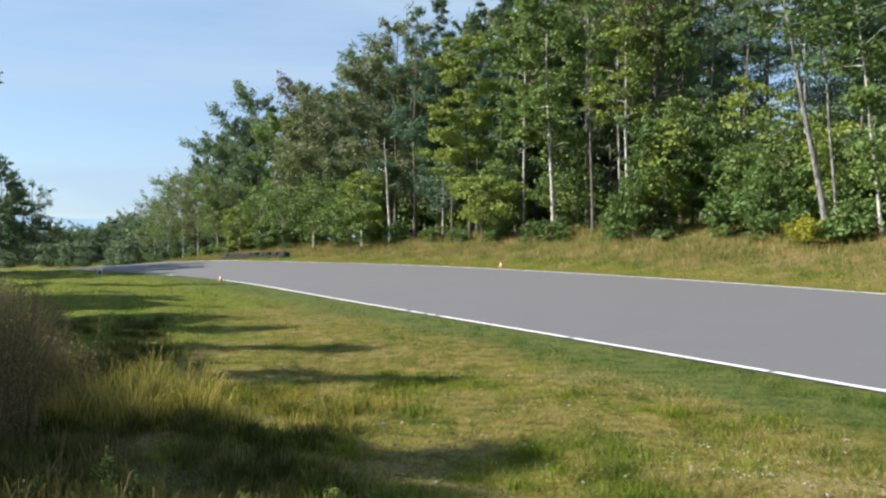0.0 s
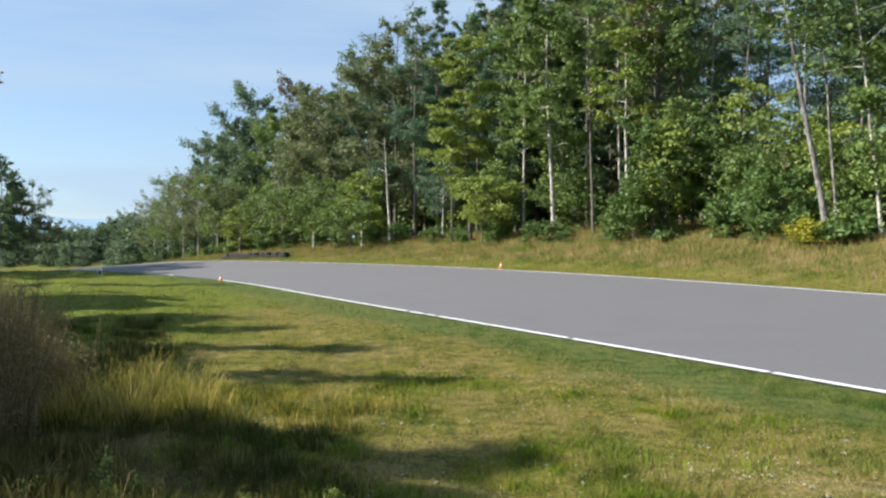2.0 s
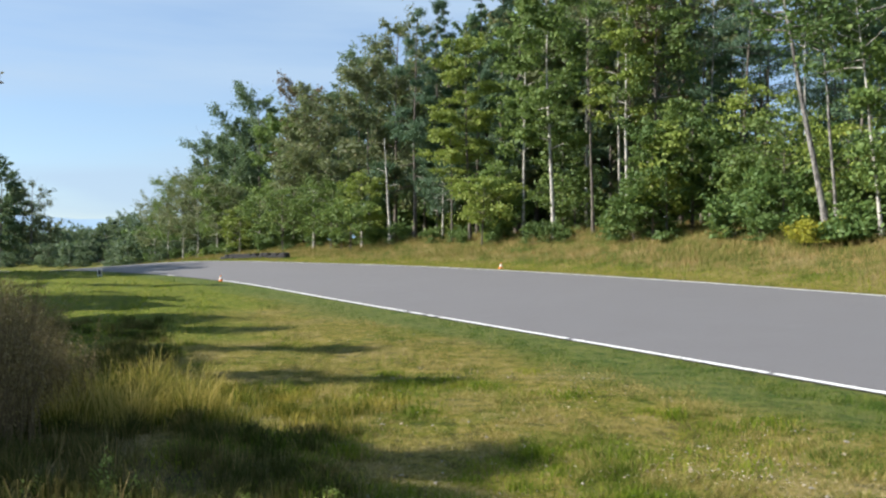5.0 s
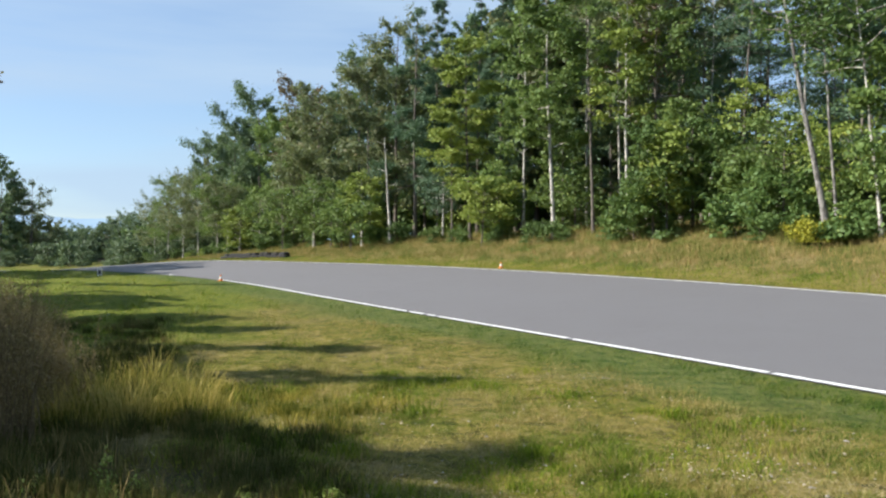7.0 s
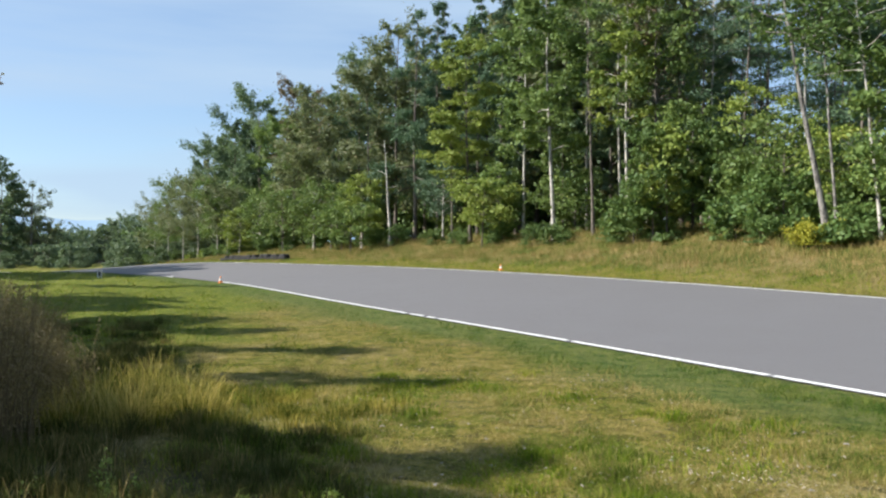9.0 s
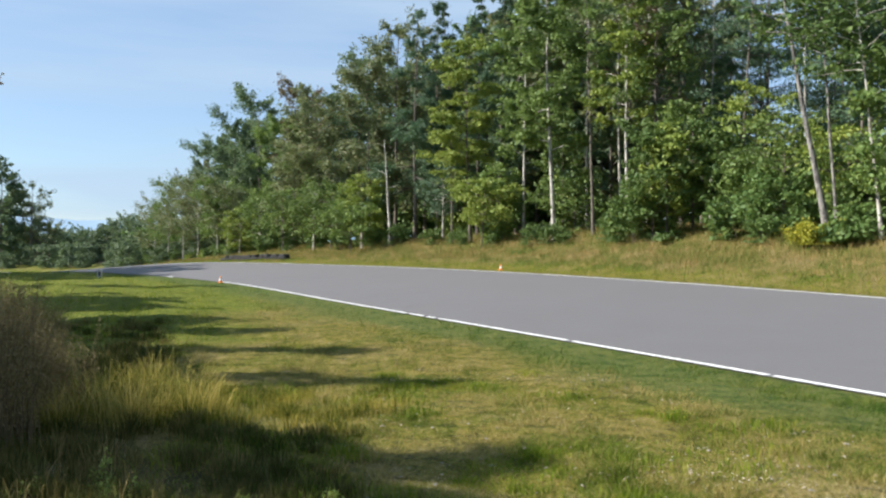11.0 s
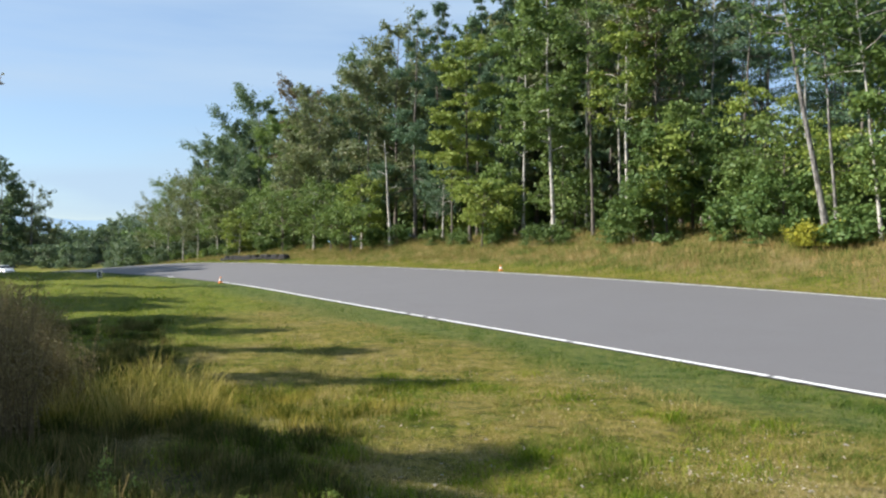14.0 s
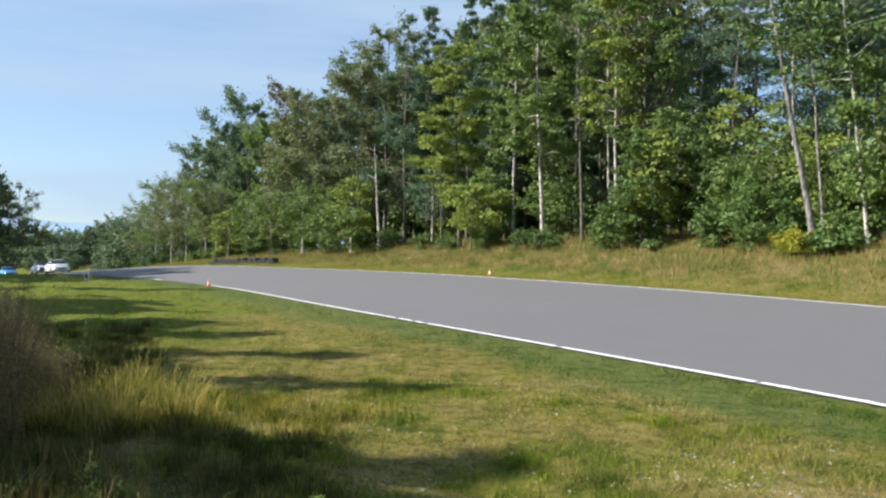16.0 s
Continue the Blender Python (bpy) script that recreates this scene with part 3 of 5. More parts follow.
def tall_grass():
    rng = np.random.default_rng(41)
    # sunlit golden bunches between the two shadows
    c = scattered(50, -0.53, -0.26, 7.3, 9.3, 141)
    bunches("tall_grass", "tall golden half-dry bunch grass", c, rng.integers(18, 52, len(c)), rng.uniform(0.10, 0.52, len(c)), GOLDEN, 142, 0.15, 1.25)
    c = scattered(60, -0.53, -0.27, 7.3, 9.2, 151)
    bunches("rough_grass", "yellow-green grass under the golden bunches", c, rng.integers(40, 90, len(c)), rng.uniform(0.08, 0.26, len(c)), TALL, 152, 0.2, 0.9)
    c = scattered(70, -0.32, -0.04, 7.3, 9.6, 143)
    bunches("rough_grass", "rough yellow-green grass at the shadow's edge", c, rng.integers(50, 120, len(c)), rng.uniform(0.05, 0.17, len(c)) * (0.5 - 1.8 * c[:, 0] / c[:, 1]), TALL, 144, 0.16, 0.9)
    # rank weeds in the trees' shade, blades coloured darker to deepen it
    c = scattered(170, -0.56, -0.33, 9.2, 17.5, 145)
    bunches("rank_grass", "rank grass in the shade of the trees, shade put into its colour", c, rng.integers(60, 110, len(c)), rng.uniform(0.06, 0.20, len(c)), RANK_SHADE, 146, 0.16, 0.5, 0.010, 2)
    # thin tufts on bare earth in the near shadow, shade put into their colour
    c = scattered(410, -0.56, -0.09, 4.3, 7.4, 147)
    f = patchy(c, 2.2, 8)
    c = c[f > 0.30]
    bunches("tufted_grass", "rough tufts on bare earth, coloured darker for the near shadow", c, rng.integers(24, 90, len(c)), rng.uniform(0.06, 0.24, len(c)) * np.clip(0.15 - 2.2 * c[:, 0] / c[:, 1], 0.3, 1), RANK_SHADE, 148, 0.08, 0.8, 0.005)
    c = scattered(26, -0.52, -0.05, 4.6, 6.4, 149)
    bunches("dry_tuft", "pale dry stalks standing in the shadow", c, rng.integers(5, 16, len(c)), rng.uniform(0.12, 0.34, len(c)), HAY, 150, 0.06, 0.8, 0.005)
    # bright tufts in the turf
    spots = [(0.35, 6.3), (0.6, 5.9), (0.75, 6.6), (0.2, 6.0), (0.9, 6.2), (0.15, 9.4), (0.45, 9.6), (0.3, 9.9), (-0.9, 8.7), (-1.7, 9.3), (-1.5, 9.0), (-2.0, 9.6), (1.2, 5.6), (-0.25, 8.0)]
    for k in range(70):
        cy = 1 / rng.uniform(1 / 16, 1 / 5.0)
        cx = rng.uniform(-0.38, 0.40) * cy
        if road_frame([(cx, cy)])[0][0] < -7.4:
            spots.append((cx, cy))
    pts, hh = [], []
    for cx, cy in spots:
        m = int(rng.uniform(150, 420))
        r = rng.uniform(0.10, 0.34)
        off = rng.normal(0, r, (m, 2)) * np.array([1.5, 1.0])
        pts.append(np.array([[cx, cy]]) + off)
        hh.append(rng.uniform(0.05, 0.15) * np.exp(-(off ** 2).sum(1) / (2.2 * r * r)) * rng.uniform(0.6, 1.2, m) + 0.015)
    xy = np.concatenate(pts)
    blades("grass_tuft", "bright green tufts in the mown turf", xy, np.concatenate(hh), np.full(len(xy), 0.007), FRESH, 44, 0.45, 2)


def brush_clump(x, y, height, spread, seed, name="dry_brush", label="tall brown seeding brush", stems=50, per_stem=150, loose=0.075, leaf_size=0.022, leaf=None):
    """Wavering stems with loose plumes of small seed leaves."""
    rng = np.random.default_rng(seed)
    paths, cents = [], []
    for k in range(stems):
        foot = np.clip(rng.normal(0, spread * 0.5, 2), -spread, spread)
        h = height * rng.uniform(0.55, 1.0)
        s = np.linspace(0, 1, 5)
        lean = rng.normal(0, 0.13 * height, 2)
        stem = np.column_stack([foot[0] + lean[0] * s ** 2, foot[1] + lean[1] * s ** 2, h * s - 0.03])
        paths.append((stem, np.linspace(0.005, 0.0015, 5)))
        u = rng.uniform(0.15, 1.0, per_stem) ** 0.7
        c = np.column_stack([np.interp(u, s, stem[:, i]) for i in range(3)]) + rng.normal(0, 1, (per_stem, 3)) * (loose * (0.35 + np.sin(np.pi * u)))[:, None]
        c[:, 2] = np.maximum(c[:, 2], 0.02)
        cents.append(c)
    v, q = tubes(paths, 4)
    thing = tagged(new(name), label, "brush")
    child("stem_tuft", np_mesh("stem_tuft", v, q, None, STEM, True), thing)["kind"] = "stuff"
    lv, lq = leaf_cards(np.concatenate(cents), leaf_size, rng, 0.2, 0.4)
    child("foliage", np_mesh("foliage", lv, lq, None, leaf or SEED), thing)["kind"] = "stuff"
    return put(thing, x, y)


GOLDEN = blade_material("golden_blade", (0.16, 0.17, 0.02), (0.50, 0.40, 0.12), 0.40)
# shaded blade colours: tree shade is painted into this green and straw
RANK_SHADE = blade_material("rank_shade_blade", (0.055, 0.075, 0.014), (0.20, 0.16, 0.06), 0.22)
STEM = plain("dry_stem", (0.13, 0.095, 0.045), 0.9)
SEED = leaf_material("seed_leaf", (0.17, 0.12, 0.055), (0.30, 0.21, 0.10), (0.28, 0.24, 0.08), 0.2)
lawn()
bank_grass()
tall_grass()
for k, (cx, cy, top) in enumerate(((-3.95, 7.3, 1.40), (-4.45, 7.9, 1.38), (-3.66, 7.0, 1.34), (-4.05, 7.7, 1.15), (-4.55, 8.6, 1.28), (-3.32, 6.5, 1.38), (-4.2, 8.6, 0.95),
                                   (-3.75, 8.0, 0.78), (-4.75, 9.9, 0.9))):
    brush_clump(cx, cy, top, 0.24, 61 + k)
brush_clump(-3.42, 8.1, 1.02, 0.06, 85, "seed_stalk", "slender green stalk with a seed head", 5, 90, 0.025, 0.02)
for wx, wy, top in ((-2.2, 5.42, 0.34), (-2.1, 5.25, 0.22), (-1.95, 5.3, 0.18), (-1.2, 5.1, 0.17), (-0.7, 5.2, 0.15), (-2.6, 5.3, 0.14)):
    brush_clump(wx, wy, top, 0.05, int(900 + 100 * wx), "weed", "low yellow-green weed in the shadow", 6, 26, 0.022, 0.03, LIME)


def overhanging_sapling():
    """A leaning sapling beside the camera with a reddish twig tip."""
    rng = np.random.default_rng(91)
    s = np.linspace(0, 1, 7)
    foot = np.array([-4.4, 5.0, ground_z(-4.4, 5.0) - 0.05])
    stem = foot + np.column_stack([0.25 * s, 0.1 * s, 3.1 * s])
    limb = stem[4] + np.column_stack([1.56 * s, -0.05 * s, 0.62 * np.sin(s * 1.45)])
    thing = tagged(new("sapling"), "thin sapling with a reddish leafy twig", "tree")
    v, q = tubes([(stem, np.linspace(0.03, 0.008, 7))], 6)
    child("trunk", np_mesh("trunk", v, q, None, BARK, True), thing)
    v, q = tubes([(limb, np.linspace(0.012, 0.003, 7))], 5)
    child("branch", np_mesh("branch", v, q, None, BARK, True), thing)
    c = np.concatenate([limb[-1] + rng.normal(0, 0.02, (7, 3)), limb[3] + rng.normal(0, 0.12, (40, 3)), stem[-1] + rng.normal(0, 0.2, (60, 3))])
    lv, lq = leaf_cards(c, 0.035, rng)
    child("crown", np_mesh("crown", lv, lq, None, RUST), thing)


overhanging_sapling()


def stones():
    rng = random.Random(71)
    bm = bmesh.new()
    bmesh.ops.create_icosphere(bm, subdivisions=1, radius=0.05)
    for v in bm.verts:
        v.co = Vector((v.co.x * 1.5, v.co.y, v.co.z * 0.4)) * rng.uniform(0.55, 1.25)
    first = part("stone", bm, STONE)
    tagged(first, "small pale stone lying in the turf", "stone", "stones in the turf")
    for k in range(420):
        y = 1 / rng.uniform(1 / 16, 1 / 5.0)
        x = rng.uniform(-0.12, 0.5) * y
        if road_frame([(x, y)])[0][0] > -7.2:
            continue
        s = 0.07 + 0.34 * rng.random() ** 4
        ob = copy_thing(first, pose(x, y, ground_z(x, y) + 0.002, 0, 0, rng.uniform(0, 360)))
        ob.scale = (s, s, s)
    first.matrix_basis = pose(-0.55, 7.6, ground_z(-0.55, 7.6) + 0.005) @ Matrix.Diagonal((0.4, 0.4, 0.4, 1))


stones()


def dead_leaves():
    """Curled fallen leaves and chips of dry stalk in loose drifts on the turf."""
    rng = np.random.default_rng(171)
    heart = fan(80, 5.6, 15, 172, 0.5)
    heart = heart[(road_frame(heart)[0] < -7.6) & (heart[:, 0] > -0.16 * heart[:, 1]) & ((heart[:, 1] > 7.5) | (heart[:, 0] > 0.9))]
    heart = np.concatenate([heart, [(0.1, 10.7), (0.25, 10.9), (0.0, 10.4), (1.6, 5.75), (1.85, 5.8), (2.1, 5.7), (-0.6, 7.6), (-0.7, 7.75)]])
    pts = np.concatenate([c + rng.normal(0, rng.uniform(0.08, 0.35), (int(rng.integers(6, 26)), 2)) for c in heart])
    pts = pts[road_frame(pts)[0] < -6.6]
    z, _ = land(pts)
    n = len(pts)
    s = rng.uniform(0.006, 0.017, n)
    az = rng.uniform(0, 2 * np.pi, n)
    a = np.column_stack([np.cos(az), np.sin(az), rng.normal(0, 0.35, n)]) * s[:, None]
    b = np.column_stack([-np.sin(az), np.cos(az), rng.normal(0, 0.35, n)]) * (s * 0.6)[:, None]
    c = np.column_stack([pts, z + 0.012 + 0.5 * s])
    curl = np.column_stack([np.zeros((n, 2)), s * 0.5])
    v = np.stack([c - a, c - b * 0.9 + curl, c + a, c + b * 0.9 + curl], 1).reshape(-1, 3)
    i = np.arange(n) * 4
    me = np_mesh("dead_leaves", v, None, np.concatenate([np.stack([i, i + 1, i + 2], 1), np.stack([i, i + 2, i + 3], 1)]), LITTER)
    tagged(new("dead_leaves", me), "pale curled dead leaves scattered in the turf", "leaf litter", kind="stuff")


LITTER = blade_material("dead_leaf", (0.22, 0.16, 0.10), (0.55, 0.48, 0.38), 0.4)
dead_leaves()


# ---------------------------------------------------------------- track furniture
def lathe(profile, sides=20):
    bm = bmesh.new()
    rings = [[bm.verts.new((r * math.cos(2 * math.pi * k / sides), r * math.sin(2 * math.pi * k / sides), z)) for k in range(sides)] for r, z in profile]
    for a, b in zip(rings, rings[1:]):
        for k in range(sides):
            bm.faces.new((a[k], a[(k + 1) % sides], b[(k + 1) % sides], b[k]))
    bm.faces.new(rings[-1])
    bm.faces.new(list(reversed(rings[0])))
    return bm


def box(sx, sy, sz, at=(0, 0, 0), bevel=0.0):
    bm = bmesh.new()
    bmesh.ops.create_cube(bm, size=1, matrix=Matrix.Translation(at) @ Matrix.Diagonal((sx, sy, sz, 1)))
    if bevel:
        bmesh.ops.bevel(bm, geom=bm.edges[:], offset=bevel, segments=2, affect="EDGES")
    return bm


def traffic_cone(x, y):
    cone = tagged(new("traffic_cone"), "small orange traffic cone with a white collar beside the track", "traffic cone", "track cones")
    part("base", box(0.26, 0.26, 0.03, (0, 0, 0.015), 0.01), ORANGE, cone)
    part("body", lathe([(0.095, 0.03), (0.09, 0.05), (0.030, 0.33), (0.022, 0.34)]), ORANGE, cone)
    part("collar", lathe([(0.080, 0.115), (0.081, 0.12), (0.053, 0.235), (0.050, 0.238)]), WHITE, cone, "white reflective collar")
    cone.matrix_basis = pose(x, y, ground_z(x, y), 0, 0, 20) @ Matrix.Diagonal((0.8, 0.8, 0.8, 1))
    return cone


GREYED = plain("weathered_white", (0.50, 0.50, 0.49), 0.6)


def marker_board(x, y):
    board = tagged(new("marker_board"), "small white marker board standing in the grass", "sign")
    part("panel", box(0.36, 0.03, 0.38, (0, 0, 0.24), 0.006), GREYED, board)
    part("dark_face", box(0.20, 0.006, 0.22, (0, -0.018, 0.23)), BLACK, board, "dark rectangle on the panel")
    for sx in (-0.12, 0.12):
        part("leg", box(0.03, 0.03, 0.10, (sx, 0, 0.03)), WHITE, board)
    board.matrix_basis = pose(x, y, ground_z(x, y), 0, 0, -32)


def tyre_mesh():
    bm = lathe([(0.19, -0.09), (0.20, -0.10), (0.28, -0.105), (0.31, -0.08), (0.315, 0.0), (0.31, 0.08), (0.28, 0.105), (0.20, 0.10), (0.19, 0.09)], 18)
    for f in [f for f in bm.faces if len(f.verts) > 4]:
        bm.faces.remove(f)
    return bm


def tyre_barrier(x0, y0, x1, y1, n, rows):
    wall = tagged(new("tyre_barrier"), "low barrier of stacked black tyres beyond the track", "tyre barrier")
    bm = tyre_mesh()
    me = bpy.data.meshes.new("tyre")
    bm.to_mesh(me)
    bm.free()
    me.materials.append(RUBBER)
    rng = random.Random(int(x0 * 10))
    for k in range(n):
        u = k / max(1, n - 1)
        x, y = x0 + (x1 - x0) * u, y0 + (y1 - y0) * u
        z = ground_z(x, y)
        for r in range(rows - (rng.random() < 0.25)):
            ob = child("tyre", me, wall)
            ob.matrix_basis = pose(x + rng.uniform(-0.05, 0.05), y + rng.uniform(-0.05, 0.05), z + 0.10 + 0.2 * r, rng.uniform(-4, 4), rng.uniform(-4, 4), rng.uniform(0, 360))


traffic_cone(-9.6, 36.0)
traffic_cone(2.66, 38.2)
marker_board(-17.75, 43.1)
tyre_barrier(-12.4, 65.9, -20.0, 76.0, 26, 2)


# ---------------------------------------------------------------- the trees
# far copse and the hazy wood beyond the road
put(make_tree('ash_tree', 'tall dark tree in a far copse', 19.0, 3.4, 0.05, ASH, BARK, 11, lean=(0, 0), count=11000, radius=0.25, leaf_size=0.45, limbs=44, shape='dome', layered=0.7, category='tree'), -79.6, 150.0)
put(make_tree('ash_tree', 'tall grey-green broad-leaved tree', 13.8, 3.2, 0.03, ASH, BARK, 12, lean=(0, 0), count=8000, radius=0.2, leaf_size=0.45, limbs=40, shape='dome', layered=0.7, category='tree'), -79.7, 155.0)
put(make_tree('oak_tree', 'thin-crowned grey tree in a far copse', 15.2, 3.6, 0.3, OLIVE, BARK, 13, lean=(0, 0), count=3600, radius=0.22, leaf_size=0.28, shape='dome', layered=0.8, open_share=0.3, category='tree'), -75.1, 152.0)
put(make_tree('oak_tree', 'tall olive-green tree turning brown', 7.7, 3.2, 0.03, OLIVE, BARK, 14, lean=(0, 0), count=4500, radius=0.15, leaf_size=0.4, shape='dome', layered=0.8, category='tree'), -75.7, 158.0)
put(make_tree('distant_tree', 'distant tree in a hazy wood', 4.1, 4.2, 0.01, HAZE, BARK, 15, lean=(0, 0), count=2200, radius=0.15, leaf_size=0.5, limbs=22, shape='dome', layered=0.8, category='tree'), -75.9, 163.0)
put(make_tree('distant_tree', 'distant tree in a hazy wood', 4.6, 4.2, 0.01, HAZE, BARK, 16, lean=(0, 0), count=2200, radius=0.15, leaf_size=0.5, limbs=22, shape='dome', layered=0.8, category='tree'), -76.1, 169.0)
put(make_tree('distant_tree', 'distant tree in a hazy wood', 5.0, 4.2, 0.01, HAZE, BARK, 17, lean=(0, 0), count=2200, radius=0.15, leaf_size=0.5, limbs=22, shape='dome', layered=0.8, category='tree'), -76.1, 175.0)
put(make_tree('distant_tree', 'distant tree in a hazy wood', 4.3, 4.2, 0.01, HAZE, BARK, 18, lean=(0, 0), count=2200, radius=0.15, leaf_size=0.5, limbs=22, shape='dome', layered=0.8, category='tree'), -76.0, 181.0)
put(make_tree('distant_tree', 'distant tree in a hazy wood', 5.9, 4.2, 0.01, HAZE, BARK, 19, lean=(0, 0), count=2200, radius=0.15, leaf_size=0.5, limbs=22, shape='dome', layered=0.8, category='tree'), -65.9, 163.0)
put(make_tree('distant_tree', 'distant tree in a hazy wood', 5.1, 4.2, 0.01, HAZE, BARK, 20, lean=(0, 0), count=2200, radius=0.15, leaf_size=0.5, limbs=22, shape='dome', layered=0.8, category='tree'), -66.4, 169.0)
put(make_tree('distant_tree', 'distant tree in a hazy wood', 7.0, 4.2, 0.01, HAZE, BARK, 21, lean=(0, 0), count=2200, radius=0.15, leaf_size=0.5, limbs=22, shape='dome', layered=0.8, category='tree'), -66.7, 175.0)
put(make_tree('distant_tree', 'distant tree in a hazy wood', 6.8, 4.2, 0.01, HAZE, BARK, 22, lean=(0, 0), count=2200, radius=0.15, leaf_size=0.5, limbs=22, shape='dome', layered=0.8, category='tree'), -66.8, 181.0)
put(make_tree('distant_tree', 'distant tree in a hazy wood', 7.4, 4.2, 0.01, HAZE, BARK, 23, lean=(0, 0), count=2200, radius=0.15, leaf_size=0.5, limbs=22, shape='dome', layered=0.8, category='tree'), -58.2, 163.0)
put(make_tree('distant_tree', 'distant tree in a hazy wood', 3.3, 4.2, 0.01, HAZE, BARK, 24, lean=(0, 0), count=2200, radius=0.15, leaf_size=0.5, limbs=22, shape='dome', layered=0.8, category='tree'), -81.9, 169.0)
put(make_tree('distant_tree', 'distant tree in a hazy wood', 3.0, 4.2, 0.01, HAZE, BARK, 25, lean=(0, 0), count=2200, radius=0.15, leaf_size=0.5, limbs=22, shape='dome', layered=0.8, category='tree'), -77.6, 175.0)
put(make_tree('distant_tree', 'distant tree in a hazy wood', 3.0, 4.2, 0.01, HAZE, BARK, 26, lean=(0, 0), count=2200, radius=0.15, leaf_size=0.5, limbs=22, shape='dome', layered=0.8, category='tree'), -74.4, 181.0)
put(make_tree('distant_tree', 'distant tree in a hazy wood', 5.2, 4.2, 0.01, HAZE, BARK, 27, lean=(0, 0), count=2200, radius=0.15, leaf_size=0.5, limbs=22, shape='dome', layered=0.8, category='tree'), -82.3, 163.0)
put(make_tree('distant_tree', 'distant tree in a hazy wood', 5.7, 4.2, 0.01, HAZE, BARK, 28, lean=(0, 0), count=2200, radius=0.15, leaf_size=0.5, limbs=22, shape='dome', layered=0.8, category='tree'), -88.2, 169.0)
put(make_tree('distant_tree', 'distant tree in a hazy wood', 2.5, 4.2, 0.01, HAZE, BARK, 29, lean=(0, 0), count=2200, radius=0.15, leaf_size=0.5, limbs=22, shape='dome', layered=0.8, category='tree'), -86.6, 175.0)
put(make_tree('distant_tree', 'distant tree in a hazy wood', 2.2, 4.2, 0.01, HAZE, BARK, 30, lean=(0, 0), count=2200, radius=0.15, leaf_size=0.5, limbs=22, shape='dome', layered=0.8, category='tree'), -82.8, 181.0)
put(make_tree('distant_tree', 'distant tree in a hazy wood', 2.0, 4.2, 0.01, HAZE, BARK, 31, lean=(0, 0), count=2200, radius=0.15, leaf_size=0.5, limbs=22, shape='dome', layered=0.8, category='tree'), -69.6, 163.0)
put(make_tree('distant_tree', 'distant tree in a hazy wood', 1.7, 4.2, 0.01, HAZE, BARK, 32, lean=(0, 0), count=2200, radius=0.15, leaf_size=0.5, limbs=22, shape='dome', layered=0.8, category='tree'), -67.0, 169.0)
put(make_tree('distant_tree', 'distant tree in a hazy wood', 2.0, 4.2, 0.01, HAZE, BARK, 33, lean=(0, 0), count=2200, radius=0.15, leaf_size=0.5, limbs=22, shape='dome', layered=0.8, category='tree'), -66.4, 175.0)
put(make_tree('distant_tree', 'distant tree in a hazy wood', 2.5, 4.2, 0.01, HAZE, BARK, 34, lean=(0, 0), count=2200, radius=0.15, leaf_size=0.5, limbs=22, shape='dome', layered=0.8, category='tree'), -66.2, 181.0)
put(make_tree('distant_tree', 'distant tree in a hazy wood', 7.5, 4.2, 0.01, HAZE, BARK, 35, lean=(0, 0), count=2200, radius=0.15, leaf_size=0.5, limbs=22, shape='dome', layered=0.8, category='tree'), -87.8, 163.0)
put(make_tree('bush', 'leafy green thicket behind the far bend', 5.3, 3.0, 0.01, SHRUB, BARK, 36, lean=(0, 0), count=2500, radius=0.15, leaf_size=0.45, limbs=20, category='bush'), -42.7, 122.0)
put(make_tree('bush', 'leafy green thicket behind the far bend', 5.8, 3.0, 0.01, SHRUB, BARK, 37, lean=(0, 0), count=2500, radius=0.15, leaf_size=0.45, limbs=20, category='bush'), -42.9, 128.0)
put(make_tree('bush', 'leafy green thicket behind the far bend', 4.5, 3.0, 0.01, SHRUB, BARK, 38, lean=(0, 0), count=2500, radius=0.15, leaf_size=0.45, limbs=20, category='bush'), -38.4, 120.0)
put(make_tree('bush', 'leafy green thicket behind the far bend', 5.1, 3.0, 0.01, SHRUB, BARK, 39, lean=(0, 0), count=2500, radius=0.15, leaf_size=0.45, limbs=20, category='bush'), -38.4, 126.0)
put(make_tree('bush', 'leafy green thicket behind the far bend', 4.2, 3.0, 0.01, SHRUB, BARK, 40, lean=(0, 0), count=2500, radius=0.15, leaf_size=0.45, limbs=20, category='bush'), -34.1, 118.0)
put(make_tree('bush', 'leafy green thicket behind the far bend', 4.8, 3.0, 0.01, SHRUB, BARK, 41, lean=(0, 0), count=2500, radius=0.15, leaf_size=0.45, limbs=20, category='bush'), -34.0, 124.0)
put(make_tree('bush', 'leafy green thicket behind the far bend', 4.0, 3.0, 0.01, SHRUB, BARK, 42, lean=(0, 0), count=2500, radius=0.15, leaf_size=0.45, limbs=20, category='bush'), -29.8, 116.0)
# wood's edge, from the far bend to the near end
put(make_tree('oak_tree', 'tall olive-green tree turning brown', 7.8, 2.5, 0.28, OLIVE, BIRCH, 43, lean=(0, 0), count=5687, radius=0.098, shape='dome', layered=0.75, leaf_size=0.18, category='tree'), -36.8, 106.4)
put(make_tree('maple_tree', "broad-leaved green maple at the wood's edge", 9.4, 2.9, 0.28, MAPLE, BIRCH, 44, lean=(0, 0), count=8125, radius=0.098, shape='dome', layered=0.75, leaf_size=0.18, category='tree'), -33.5, 101.5)
put(make_tree('oak_tree', 'tall olive-green tree turning brown', 9.2, 2.9, 0.28, OLIVE, BIRCH, 45, lean=(0, 0), count=8937, radius=0.098, shape='dome', layered=0.75, leaf_size=0.18, category='tree'), -30.0, 96.3)
